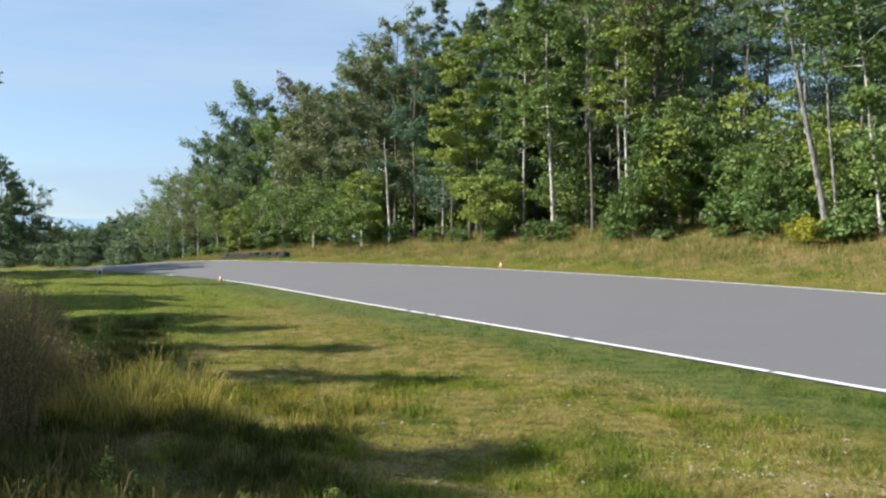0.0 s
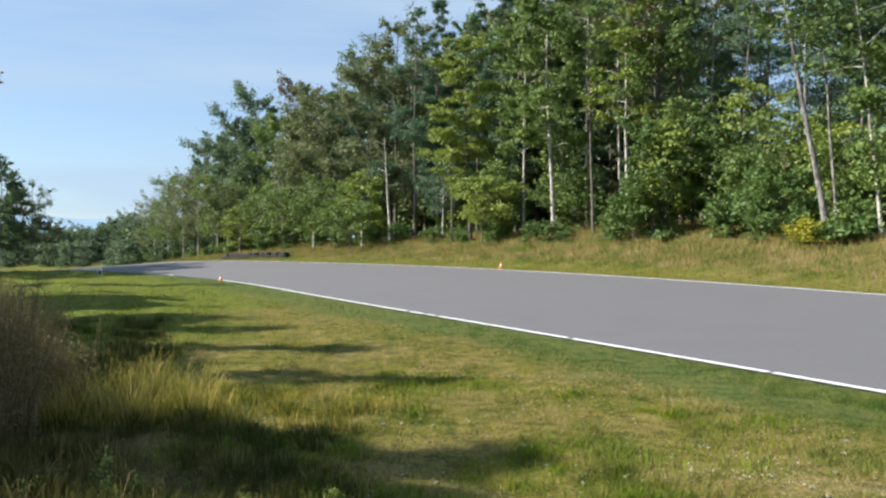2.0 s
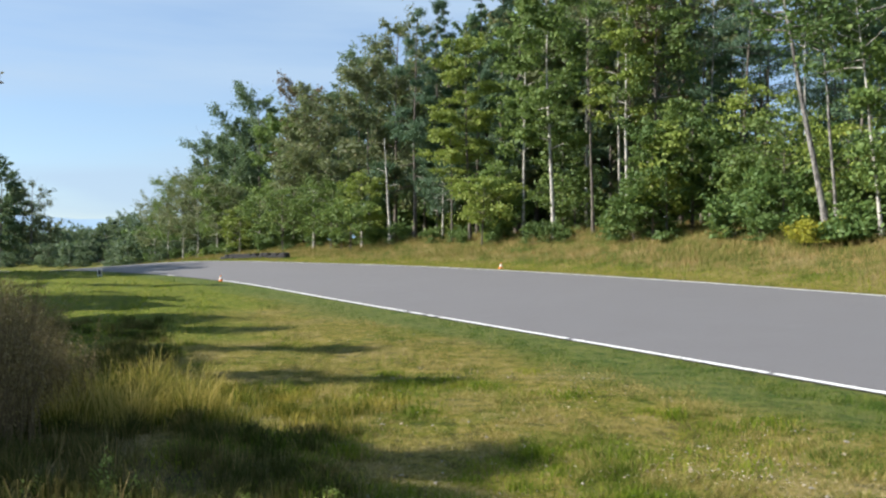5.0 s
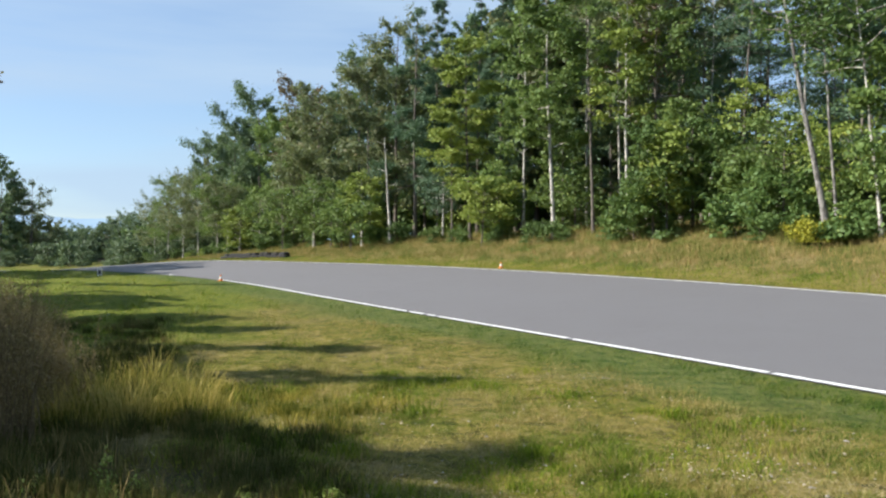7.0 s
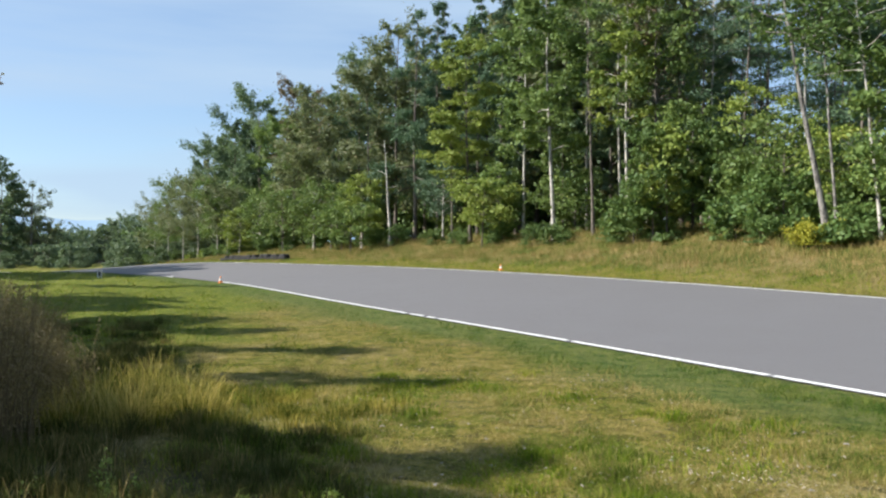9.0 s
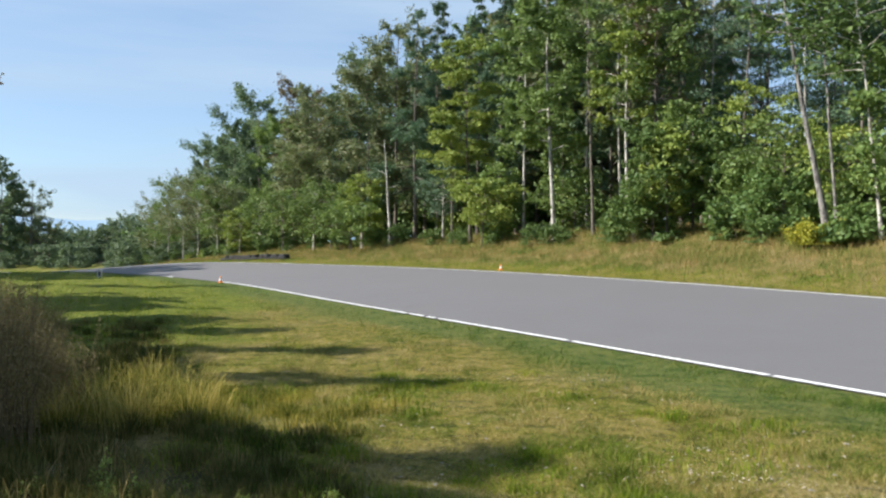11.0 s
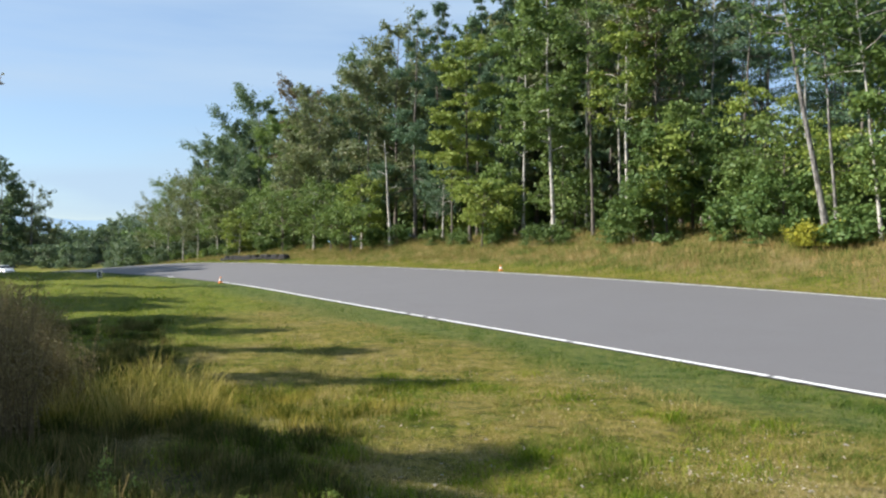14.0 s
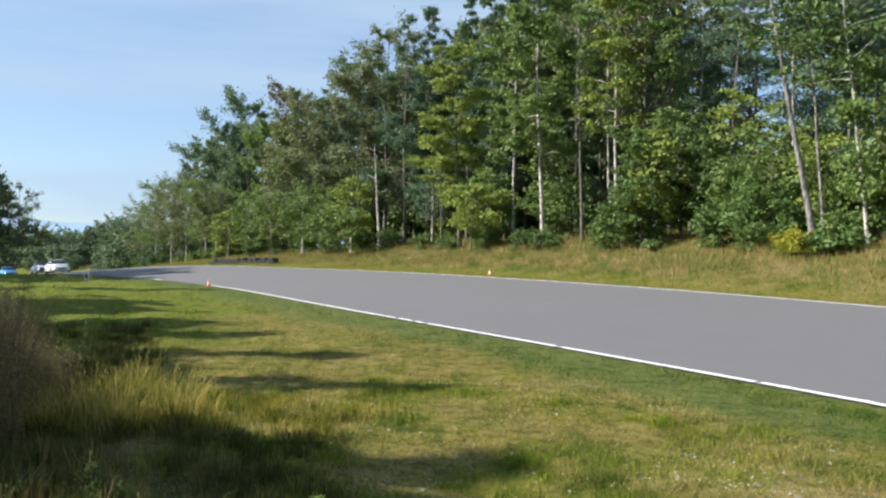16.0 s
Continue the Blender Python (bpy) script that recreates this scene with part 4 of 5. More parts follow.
put(make_tree('young_maple', 'yellow-green young maple with layered boughs', 8.8, 2.9, 0.28, OLIVE, BIRCH, 46, lean=(0, 0), count=8937, radius=0.098, shape='dome', layered=0.75, leaf_size=0.18, category='tree'), -27.1, 92.2)
put(make_tree('maple_tree', "broad-leaved green maple at the wood's edge", 7.7, 2.7, 0.28, MAPLE, BIRCH, 47, lean=(0, 0), count=8125, radius=0.098, shape='dome', layered=0.75, leaf_size=0.18, category='tree'), -23.8, 88.0)
put(make_tree('oak_tree', 'tall olive-green tree turning brown', 6.8, 2.5, 0.28, OLIVE, BIRCH, 48, lean=(0, 0), count=7312, radius=0.098, shape='dome', layered=0.75, leaf_size=0.18, category='tree'), -22.3, 86.2)
put(make_tree('ash_tree', 'tall dark tree with an open crown', 15.0, 3.7, 0.3, ASH, BARK, 49, lean=(0, 0), count=9871, radius=0.164, open_share=0.2, shape='dome', layered=0.85, leaf_size=0.24, category='tree'), -28.6, 101.5)
put(make_tree('ash_tree', 'tall grey-green broad-leaved tree', 15.3, 3.9, 0.2, ASH, BARK, 50, lean=(0, 0), count=15795, radius=0.164, shape='dome', layered=0.85, leaf_size=0.24, category='tree'), -23.5, 94.0)
put(make_tree('ash_tree', 'tall grey-green broad-leaved tree', 17.3, 4.1, 0.25, ASH, BARK, 51, lean=(0, 0), count=13820, radius=0.18, open_share=0.1, shape='dome', layered=0.85, leaf_size=0.24, category='tree'), -20.1, 91.3)
put(make_tree('maple_tree', "broad-leaved green maple at the wood's edge", 13.6, 3.7, 0.2, MAPLE, BARK, 52, lean=(0, 0), count=13820, radius=0.123, shape='dome', layered=0.85, leaf_size=0.24, category='tree'), -16.4, 85.3)
put(make_tree('red_maple', 'tree with a reddish autumn crown', 16.6, 3.2, 0.45, RUST, BARK, 53, lean=(0, 0), count=10858, radius=0.123, shape='dome', layered=0.85, leaf_size=0.24, category='tree'), -14.4, 86.0)
put(make_tree('oak_tree', 'tall olive-green tree turning brown', 10.8, 3.5, 0.18, OLIVE, BARK, 54, lean=(0, 0), count=10968, radius=0.123, shape='dome', layered=0.85, leaf_size=0.24, category='tree'), -14.1, 78.8)
put(make_tree('oak_tree', 'tall olive-green tree turning brown', 13.5, 3.7, 0.2, OLIVE, BARK, 55, lean=(0, 0), count=11700, radius=0.123, shape='dome', layered=0.85, leaf_size=0.24, category='tree'), -11.7, 78.8)
put(make_tree('pine_tree', 'dark green pine with a straight trunk', 17.4, 2.5, 0.25, PINE, BARK, 56, lean=(0, 0), count=7875, radius=0.123, shape='cone', leaf_size=0.26, layered=0.6, category='tree'), -10.4, 82.1)
put(make_tree('ash_tree', 'tall grey-green broad-leaved tree', 17.6, 3.2, 0.25, ASH, BARK, 57, lean=(0, 0), count=10237, radius=0.123, open_share=0.1, shape='dome', layered=0.85, leaf_size=0.24, category='tree'), -7.9, 77.0)
put(make_tree('oak_tree', 'tall olive-green tree turning brown', 14.7, 3.5, 0.25, OLIVE, BARK, 58, lean=(0, 0), count=12431, radius=0.123, shape='dome', layered=0.85, leaf_size=0.24, category='tree'), -6.1, 69.5)
put(make_tree('oak_tree', 'very tall olive-green tree', 18.6, 3.7, 0.25, OLIVE, BARK, 59, lean=(0, 0), count=13162, radius=0.164, shape='dome', layered=0.85, leaf_size=0.24, category='tree'), -4.0, 70.0)
put(make_tree('pine_tree', 'dark green pine with a straight trunk', 18.0, 3.0, 0.2, PINE, BARK, 60, lean=(0, 0), count=14250, radius=0.164, shape='cone', leaf_size=0.26, layered=0.6, category='tree'), -2.2, 65.9)
put(make_tree('pine_tree', 'dark green pine with a straight trunk', 18.7, 2.4, 0.25, PINE, BARK, 61, lean=(0, 0), count=12000, radius=0.123, shape='cone', leaf_size=0.26, layered=0.6, category='tree'), -0.4, 66.9)
put(make_tree('pine_tree', 'dark green pine with a straight trunk', 19.6, 2.6, 0.3, PINE, BARK, 62, lean=(0, 0), count=12000, radius=0.123, shape='cone', leaf_size=0.26, layered=0.6, category='tree'), 0.7, 68.6)
put(make_tree('maple_tree', "broad-leaved green maple at the wood's edge", 5.0, 1.8, 0.28, MAPLE, BARK, 63, lean=(0, 0), count=2800, radius=0.07, category='tree'), -9.1, 67.7)
put(make_tree('maple_tree', "broad-leaved green maple at the wood's edge", 5.7, 1.6, 0.2, MAPLE, BIRCH, 64, lean=(0, 0), count=3000, radius=0.13, category='tree'), -11.0, 71.1)
put(make_tree('maple_tree', "broad-leaved green maple at the wood's edge", 5.3, 1.9, 0.28, MAPLE, BARK, 65, lean=(0, 0), count=2800, radius=0.07, category='tree'), -14.4, 74.9)
put(make_tree('young_maple', 'yellow-green young maple with layered boughs', 5.5, 1.7, 0.2, LIME, BIRCH, 66, lean=(0, 0), count=3800, radius=0.09, category='tree'), -6.3, 64.7)
put(make_tree('maple_tree', "broad-leaved green maple at the wood's edge", 5.2, 1.8, 0.25, MAPLE, BIRCH, 67, lean=(0, 0), count=3500, radius=0.09, category='tree'), -17.9, 81.4)
put(make_tree('young_maple', 'yellow-green young maple with layered boughs', 4.4, 1.6, 0.2, LIME, BIRCH, 68, lean=(0, 0), count=3000, radius=0.09, category='tree'), -20.5, 84.0)
put(make_tree('dead_tree', 'bare pale leaning dead trunk', 8.1, 1.2, 0.5, OLIVE, BIRCH, 69, lean=(-0.6, 0.2), count=0, radius=0.13, limbs=5, shape='snag', category='tree'), -3.9, 62.3)
put(make_tree('tree_stump', 'short broken pale stump', 1.4, 0.4, 0.5, OLIVE, BIRCH, 70, lean=(0, 0), count=0, radius=0.1, limbs=2, shape='snag', category='tree'), -8.1, 66.4)
put(make_tree('pine_tree', 'dark green pine with a straight trunk', 4.9, 1.2, 0.4, PINE, BIRCH, 71, lean=(0, 0), count=2250, radius=0.09, category='tree'), -0.0, 58.5)
put(make_tree('young_maple', 'tall yellow-green maple with drooping layered boughs', 13.1, 2.0, 0.42, LIME, BARK, 72, lean=(-0.3, 0), count=10000, radius=0.107, layered=0.2, category='tree'), 1.8, 54.8)
put(make_tree('young_maple', 'yellow-green young maple with layered boughs', 8.4, 1.7, 0.45, LIME, BARK, 73, lean=(0, 0), count=4000, radius=0.066, layered=0.15, category='tree'), 0.6, 55.9)
put(make_tree('young_maple', 'yellow-green young maple with layered boughs', 3.7, 1.3, 0.3, LIME, BARK, 74, lean=(0, 0), count=2750, radius=0.049, layered=0.15, category='tree'), 2.9, 52.7)
put(make_tree('pine_tree', 'dark green pine with a straight trunk', 18.2, 2.6, 0.2, PINE, BARK, 75, lean=(0, 0), count=16875, radius=0.123, shape='cone', leaf_size=0.26, layered=0.6, category='tree'), 2.6, 62.6)
put(make_tree('pine_tree', 'dark green pine with a straight trunk', 18.7, 2.8, 0.25, PINE, BARK, 76, lean=(0, 0), count=16875, radius=0.123, shape='cone', leaf_size=0.26, layered=0.6, category='tree'), 4.2, 62.0)
put(make_tree('maple_tree', "broad-leaved green maple at the wood's edge", 14.0, 1.9, 0.33, MAPLE, BIRCH, 77, lean=(0, 0), count=8125, radius=0.098, category='tree'), 5.0, 51.7)
put(make_tree('maple_tree', 'tall bright green maple with a pale trunk', 14.9, 2.3, 0.34, MAPLE, BIRCH, 78, lean=(-0.55, 0), count=13750, radius=0.123, category='tree'), 6.3, 47.3)
put(make_tree('maple_tree', "broad-leaved green maple at the wood's edge", 14.5, 1.7, 0.55, MAPLE, BARK, 79, lean=(-0.5, 0), count=3250, radius=0.086, leaf_size=0.2, category='tree'), 8.2, 45.4)
put(make_tree('young_maple', 'yellow-green young maple with layered boughs', 13.5, 1.9, 0.4, LIME, BIRCH, 80, lean=(-0.2, 0), count=6875, radius=0.098, leaf_size=0.2, layered=0.2, category='tree'), 9.7, 43.8)
put(make_tree('red_maple', 'tree with a reddish autumn crown', 13.9, 2.0, 0.5, RUST, BIRCH, 81, lean=(0, 0), count=2250, radius=0.115, leaf_size=0.18, category='tree'), 11.4, 44.9)
put(make_tree('maple_tree', "broad-leaved green maple at the wood's edge", 12.9, 2.0, 0.42, MAPLE, BARK, 82, lean=(0, 0), count=4750, radius=0.115, leaf_size=0.2, category='tree'), 11.0, 43.3)
put(make_tree('bush', "tall leafy dark bush at the wood's edge", 5.3, 1.4, 0.02, SHRUB, BARK, 83, lean=(0, 0), count=8100, radius=0.057, leaf_size=0.17, limbs=34, category='bush'), 9.8, 38.9)
put(make_tree('young_maple', 'yellow-green young maple with layered boughs', 5.1, 1.1, 0.25, LIME, BARK, 84, lean=(0, 0), count=2700, radius=0.049, category='tree'), 10.4, 38.7)
put(make_tree('bush', "dense dark green bush at the wood's edge", 2.5, 1.1, 0.02, SHRUB, BARK, 85, lean=(0, 0), count=3150, radius=0.041, category='bush'), 9.1, 39.8)
put(make_tree('maple_tree', "broad-leaved green maple at the wood's edge", 5.7, 1.5, 0.12, MAPLE, BARK, 86, lean=(0, 0), count=6300, radius=0.082, leaf_size=0.18, open_share=0.15, category='tree'), 11.9, 39.7)
put(make_tree('pine_tree', 'dark green pine with a straight trunk', 10.2, 1.5, 0.35, PINE, BARK, 87, lean=(0, 0), count=3150, radius=0.082, leaf_size=0.2, open_share=0.2, category='tree'), 13.2, 42.5)
put(make_tree('bush', "dense dark green bush at the wood's edge", 4.3, 1.5, 0.1, SHRUB, BARK, 88, lean=(0, 0), count=5400, radius=0.074, leaf_size=0.18, category='bush'), 12.9, 38.8)
put(make_tree('pine_tree', 'dark green pine with a straight trunk', 14.2, 2.0, 0.3, PINE, BARK, 89, lean=(0, 0), count=3600, radius=0.123, leaf_size=0.2, category='tree'), 13.1, 45.9)
put(make_tree('pine_tree', 'dark green pine with a straight trunk', 14.5, 2.2, 0.3, PINE, BARK, 90, lean=(0, 0), count=6750, radius=0.123, layered=0.12, shape='cone', leaf_size=0.26, category='tree'), 15.6, 45.4)
put(make_tree('bush', "dense bright green bush at the wood's edge", 2.8, 1.4, 0.08, MAPLE, BARK, 91, lean=(0, 0), count=4950, radius=0.066, leaf_size=0.18, category='bush'), 13.6, 36.3)
put(make_tree('young_maple', 'yellow-green young maple with layered boughs', 6.3, 1.8, 0.3, LIME, BARK, 92, lean=(0, 0), count=2700, radius=0.082, leaf_size=0.18, layered=0.1, category='tree'), 14.6, 38.7)
put(make_tree('maple_tree', "broad-leaved green maple at the wood's edge", 4.7, 1.9, 0.3, MAPLE, BARK, 93, lean=(0, 0), count=3150, radius=0.066, leaf_size=0.17, layered=0.15, category='tree'), 14.2, 34.7)
put(make_tree('maple_tree', "broad-leaved green maple at the wood's edge", 2.2, 1.3, 0.05, SHRUB, BARK, 94, lean=(0, 0), count=5400, radius=0.049, leaf_size=0.17, category='tree'), 13.7, 33.6)
put(make_tree('oak_tree', 'tall leaning tree with blotched pale bark', 12.0, 2.4, 0.62, SHRUB, MOTTLE, 95, lean=(-2.4, 0.3), count=2750, radius=0.135, category='tree'), 14.3, 30.8)
put(make_tree('ash_tree', 'tall grey-green broad-leaved tree', 10.5, 1.8, 0.55, SHRUB, MOTTLE, 96, lean=(-0.6, 0.2), count=2000, radius=0.074, category='tree'), 14.5, 30.6)
put(make_tree('young_maple', 'yellow-green young maple with layered boughs', 3.9, 1.8, 0.3, LIME, BARK, 97, lean=(0, 0), count=2340, radius=0.066, leaf_size=0.17, layered=0.15, category='tree'), 15.7, 32.2)
put(make_tree('maple_tree', "broad-leaved green maple at the wood's edge", 1.8, 1.4, 0.05, MAPLE, BARK, 98, lean=(0, 0), count=5400, radius=0.049, leaf_size=0.17, category='tree'), 15.8, 31.1)
put(make_tree('oak_tree', 'tall olive-green tree turning brown', 9.7, 1.6, 0.6, SHRUB, BIRCH, 99, lean=(-1.0, 0), count=1625, radius=0.07, category='tree'), 15.3, 29.0)
put(make_tree('oak_tree', 'slender tall tree with a bare lower trunk', 18.4, 1.7, 0.6, OLIVE, BIRCH, 100, lean=(-0.1, 0), count=3250, radius=0.09, open_share=0.25, layered=0.15, leaf_size=0.2, limbs=30, shape='round', category='tree'), 9.1, 52.7)
put(make_tree('oak_tree', 'slender tall tree with a bare lower trunk', 17.8, 1.7, 0.6, OLIVE, BIRCH, 101, lean=(-0.4, 0), count=3250, radius=0.09, open_share=0.25, layered=0.15, leaf_size=0.2, limbs=30, shape='round', category='tree'), 11.0, 51.5)
put(make_tree('oak_tree', 'slender tall tree with a bare lower trunk', 16.1, 1.7, 0.6, OLIVE, BIRCH, 102, lean=(-0.2, 0), count=3250, radius=0.09, open_share=0.25, layered=0.15, leaf_size=0.2, limbs=30, shape='round', category='tree'), 11.5, 46.8)
put(make_tree('pine_tree', 'slender tall tree with a bare lower trunk', 16.3, 1.7, 0.6, PINE, BARK, 103, lean=(0.1, 0), count=3250, radius=0.09, open_share=0.25, layered=0.15, leaf_size=0.2, limbs=30, shape='cone', category='tree'), 13.4, 47.4)
put(make_tree('oak_tree', 'slender tall tree with a bare lower trunk', 14.6, 1.7, 0.6, OLIVE, BIRCH, 104, lean=(0.1, 0), count=3250, radius=0.09, open_share=0.25, layered=0.15, leaf_size=0.2, limbs=30, shape='round', category='tree'), 13.7, 42.7)
put(make_tree('pine_tree', 'slender tall tree with a bare lower trunk', 13.5, 1.7, 0.6, PINE, BARK, 105, lean=(0.2, 0), count=3250, radius=0.09, open_share=0.25, layered=0.15, leaf_size=0.2, limbs=30, shape='cone', category='tree'), 14.2, 39.7)
put(make_tree('pine_tree', 'slender tall tree with a bare lower trunk', 15.1, 1.7, 0.6, PINE, BARK, 106, lean=(-0.3, 0), count=3250, radius=0.09, open_share=0.25, layered=0.15, leaf_size=0.2, limbs=30, shape='cone', category='tree'), 17.1, 44.6)
put(make_tree('oak_tree', 'slender tall tree with a bare lower trunk', 13.4, 1.7, 0.6, OLIVE, BIRCH, 107, lean=(-0.2, 0), count=3250, radius=0.09, open_share=0.25, layered=0.15, leaf_size=0.2, limbs=30, shape='round', category='tree'), 17.4, 39.9)
put(make_tree('pine_tree', 'slender tall tree with a bare lower trunk', 12.2, 1.7, 0.6, PINE, BARK, 108, lean=(0.3, 0), count=3250, radius=0.09, open_share=0.25, layered=0.15, leaf_size=0.2, limbs=30, shape='cone', category='tree'), 18.1, 36.3)
put(make_tree('pine_tree', 'slender tall tree with a bare lower trunk', 11.2, 1.7, 0.6, PINE, BARK, 109, lean=(-0.4, 0), count=3250, radius=0.09, open_share=0.25, layered=0.15, leaf_size=0.2, limbs=30, shape='cone', category='tree'), 17.3, 33.5)
put(make_tree('pine_tree', 'dark green pine with a straight trunk', 9.6, 2.0, 0.3, PINE, BARK, 110, lean=(0, 0), count=5000, radius=0.123, leaf_size=0.2, category='tree'), 16.8, 30.0)
put(make_tree('pine_tree', 'dark green pine with a straight trunk', 10.7, 2.2, 0.3, PINE, BARK, 111, lean=(0, 0), count=5625, radius=0.123, layered=0.12, shape='cone', leaf_size=0.26, category='tree'), 18.2, 34.0)
put(make_tree('maple_tree', "broad-leaved green maple at the wood's edge", 5.8, 2.0, 0.1, MAPLE, BARK, 112, lean=(0, 0), count=7500, radius=0.123, category='tree'), 16.6, 28.3)
put(make_tree('oak_tree', 'tall olive-green tree turning brown', 8.4, 2.4, 0.2, OLIVE, BARK, 113, lean=(0, 0), count=8750, radius=0.123, category='tree'), 17.9, 28.1)
put(make_tree('flowering_bush', 'low bush with bright yellow flowers', 0.75, 0.7, 0.02, GOLD, BARK, 114, lean=(0, 0), leaf_size=0.09, count=4200, radius=0.03, limbs=20, category='bush'), 13.5, 30.2)
put(make_tree('bush', "dense dark green bush at the wood's edge", 0.6, 0.8, 0.02, SHRUB, BARK, 115, lean=(0, 0), count=2200, radius=0.03, limbs=20, category='bush'), 14.4, 29.6)
put(make_tree('young_maple', 'low young maple with wide drooping yellow-green boughs', 4.1, 2.0, 0.3, LIME, BARK, 116, lean=(0.2, 0), count=3600, radius=0.06, leaf_size=0.19, layered=0.12, category='tree'), 2.35, 50.6)
put(make_tree('maple_tree', "young green maple at the wood's edge", 4.6, 1.7, 0.15, MAPLE, BARK, 117, count=4200, radius=0.06, leaf_size=0.19, category='tree'), 3.5, 52.8)
put(make_tree('maple_tree', "young green maple at the wood's edge", 5.6, 1.6, 0.2, MAPLE, BARK, 118, count=4200, radius=0.07, leaf_size=0.19, category='tree'), 7.1, 49.3)
put(make_tree('maple_tree', "young green maple at the wood's edge", 3.1, 1.5, 0.08, MAPLE, BARK, 119, count=3200, radius=0.05, leaf_size=0.18, category='tree'), 7.7, 48.6)
put(make_tree('young_maple', 'low young maple with wide drooping green boughs', 3.6, 1.8, 0.3, MAPLE, BARK, 120, count=2600, radius=0.06, leaf_size=0.2, layered=0.12, category='tree'), -6.9, 62.3)
# undergrowth along the edge: two bushes built once and repeated
bush_a = put(make_tree("bush", "low leafy green undergrowth bush", 1.5, 0.9, 0.02, SHRUB, BARK, 301, count=1200, leaf_size=0.21, limbs=18, radius=0.03, category="bush"), 12.2, 34.7)
bush_b = put(make_tree("bush", "low yellow-green undergrowth bush", 1.2, 0.8, 0.02, LIME, BARK, 302, count=1200, leaf_size=0.19, limbs=18, radius=0.03, category="bush"), 15.4, 39.6)
# deep wood: four trees built once and repeated
deep_a = put(make_tree('pine_tree', "tall tree deep in the shaded wood", 18.0, 2.7, 0.14, PINE, BARK, 400, count=2000, radius=0.17, shape='cone', leaf_size=0.5), -51.2, 141.3, 0, 0.17)
again(deep_a, -57.7, 158.3, 113, 0.20)
deep_b = put(make_tree('maple_tree', "tall tree deep in the shaded wood", 18.0, 2.7, 0.14, MAPLE, BARK, 401, count=2000, radius=0.17, shape='dome', leaf_size=0.5), -59.9, 167.0, 0, 0.08)
again(deep_a, -48.2, 143.5, 84, 0.34)
again(deep_b, -53.5, 155.8, 44, 0.28)
again(deep_a, -55.2, 163.8, 242, 0.48)
again(deep_a, -44.4, 139.4, 149, 0.37)
deep_c = put(make_tree('ash_tree', "tall tree deep in the shaded wood", 18.0, 2.7, 0.14, ASH, BARK, 402, count=2000, radius=0.17, shape='dome', leaf_size=0.5), -49.9, 154.6, 0, 0.43)
again(deep_b, -52.4, 161.5, 22, 0.56)
deep_d = put(make_tree('oak_tree', "tall tree deep in the shaded wood", 18.0, 2.7, 0.14, OLIVE, BARK, 403, count=2000, radius=0.17, shape='dome', leaf_size=0.5), -42.5, 138.6, 0, 0.49)
again(deep_a, -47.1, 153.1, 325, 0.61)
again(deep_b, -48.2, 158.3, 324, 0.57)
again(deep_d, -33.3, 117.4, 315, 0.83)
again(deep_a, -39.5, 139.1, 21, 0.73)
again(deep_d, -44.7, 154.2, 167, 0.55)
again(deep_d, -35.0, 127.9, 348, 0.78)
again(deep_a, -36.4, 136.5, 128, 1.02)
again(deep_a, -43.2, 158.7, 232, 1.06)
again(deep_a, -27.9, 111.8, 217, 0.90)
again(deep_d, -31.7, 127.9, 346, 1.10)
again(deep_b, -37.3, 150.9, 18, 1.13)
again(deep_c, -26.7, 113.8, 103, 0.96)
again(deep_a, -30.9, 129.4, 331, 1.15)
again(deep_b, -34.5, 149.5, 129, 1.06)
again(deep_a, -22.8, 102.8, 161, 0.83)
again(deep_d, -28.4, 130.9, 20, 1.20)
again(deep_a, -30.1, 138.0, 172, 1.25)
again(deep_a, -21.4, 106.9, 335, 0.97)
again(deep_c, -24.1, 122.6, 38, 1.10)
again(deep_c, -26.2, 133.9, 317, 1.10)
again(deep_d, -17.5, 99.1, 237, 0.91)
again(deep_a, -21.5, 118.2, 108, 0.91)
again(deep_c, -22.2, 125.2, 113, 0.98)
again(deep_d, -14.7, 91.9, 241, 0.76)
again(deep_a, -17.5, 109.4, 250, 1.06)
again(deep_a, -20.5, 124.9, 267, 1.03)
again(deep_c, -13.8, 91.9, 195, 0.89)
again(deep_c, -17.2, 113.8, 48, 1.07)
again(deep_c, -19.8, 129.6, 212, 1.11)
again(deep_b, -10.8, 85.8, 245, 0.74)
again(deep_a, -14.0, 107.6, 76, 1.10)
again(deep_a, -16.4, 124.2, 86, 1.26)
again(deep_c, -10.2, 88.9, 269, 0.87)
again(deep_a, -11.7, 99.5, 320, 0.91)
again(deep_c, -13.3, 112.3, 290, 1.03)
again(deep_a, -7.9, 88.0, 128, 0.90)
again(deep_a, -8.8, 97.1, 310, 0.99)
again(deep_b, -11.5, 116.4, 101, 1.26)
again(deep_a, -6.7, 84.9, 168, 1.02)
again(deep_a, -7.1, 94.7, 268, 1.06)
again(deep_a, -7.9, 111.3, 81, 1.23)
again(deep_a, -4.4, 82.0, 88, 0.94)
again(deep_d, -5.5, 95.4, 155, 1.16)
again(deep_c, -5.9, 107.1, 113, 1.11)
again(deep_c, -3.5, 77.9, 259, 0.95)
again(deep_a, -4.0, 94.8, 128, 1.15)
again(deep_b, -4.7, 104.5, 206, 1.19)
again(deep_d, -1.6, 74.1, 177, 0.97)
again(deep_a, -2.0, 87.7, 327, 1.11)
again(deep_a, -1.9, 103.8, 35, 1.09)
again(deep_d, -0.0, 71.9, 275, 0.88)
again(deep_a, -0.8, 87.8, 162, 1.08)
again(deep_d, -1.1, 97.9, 323, 1.17)
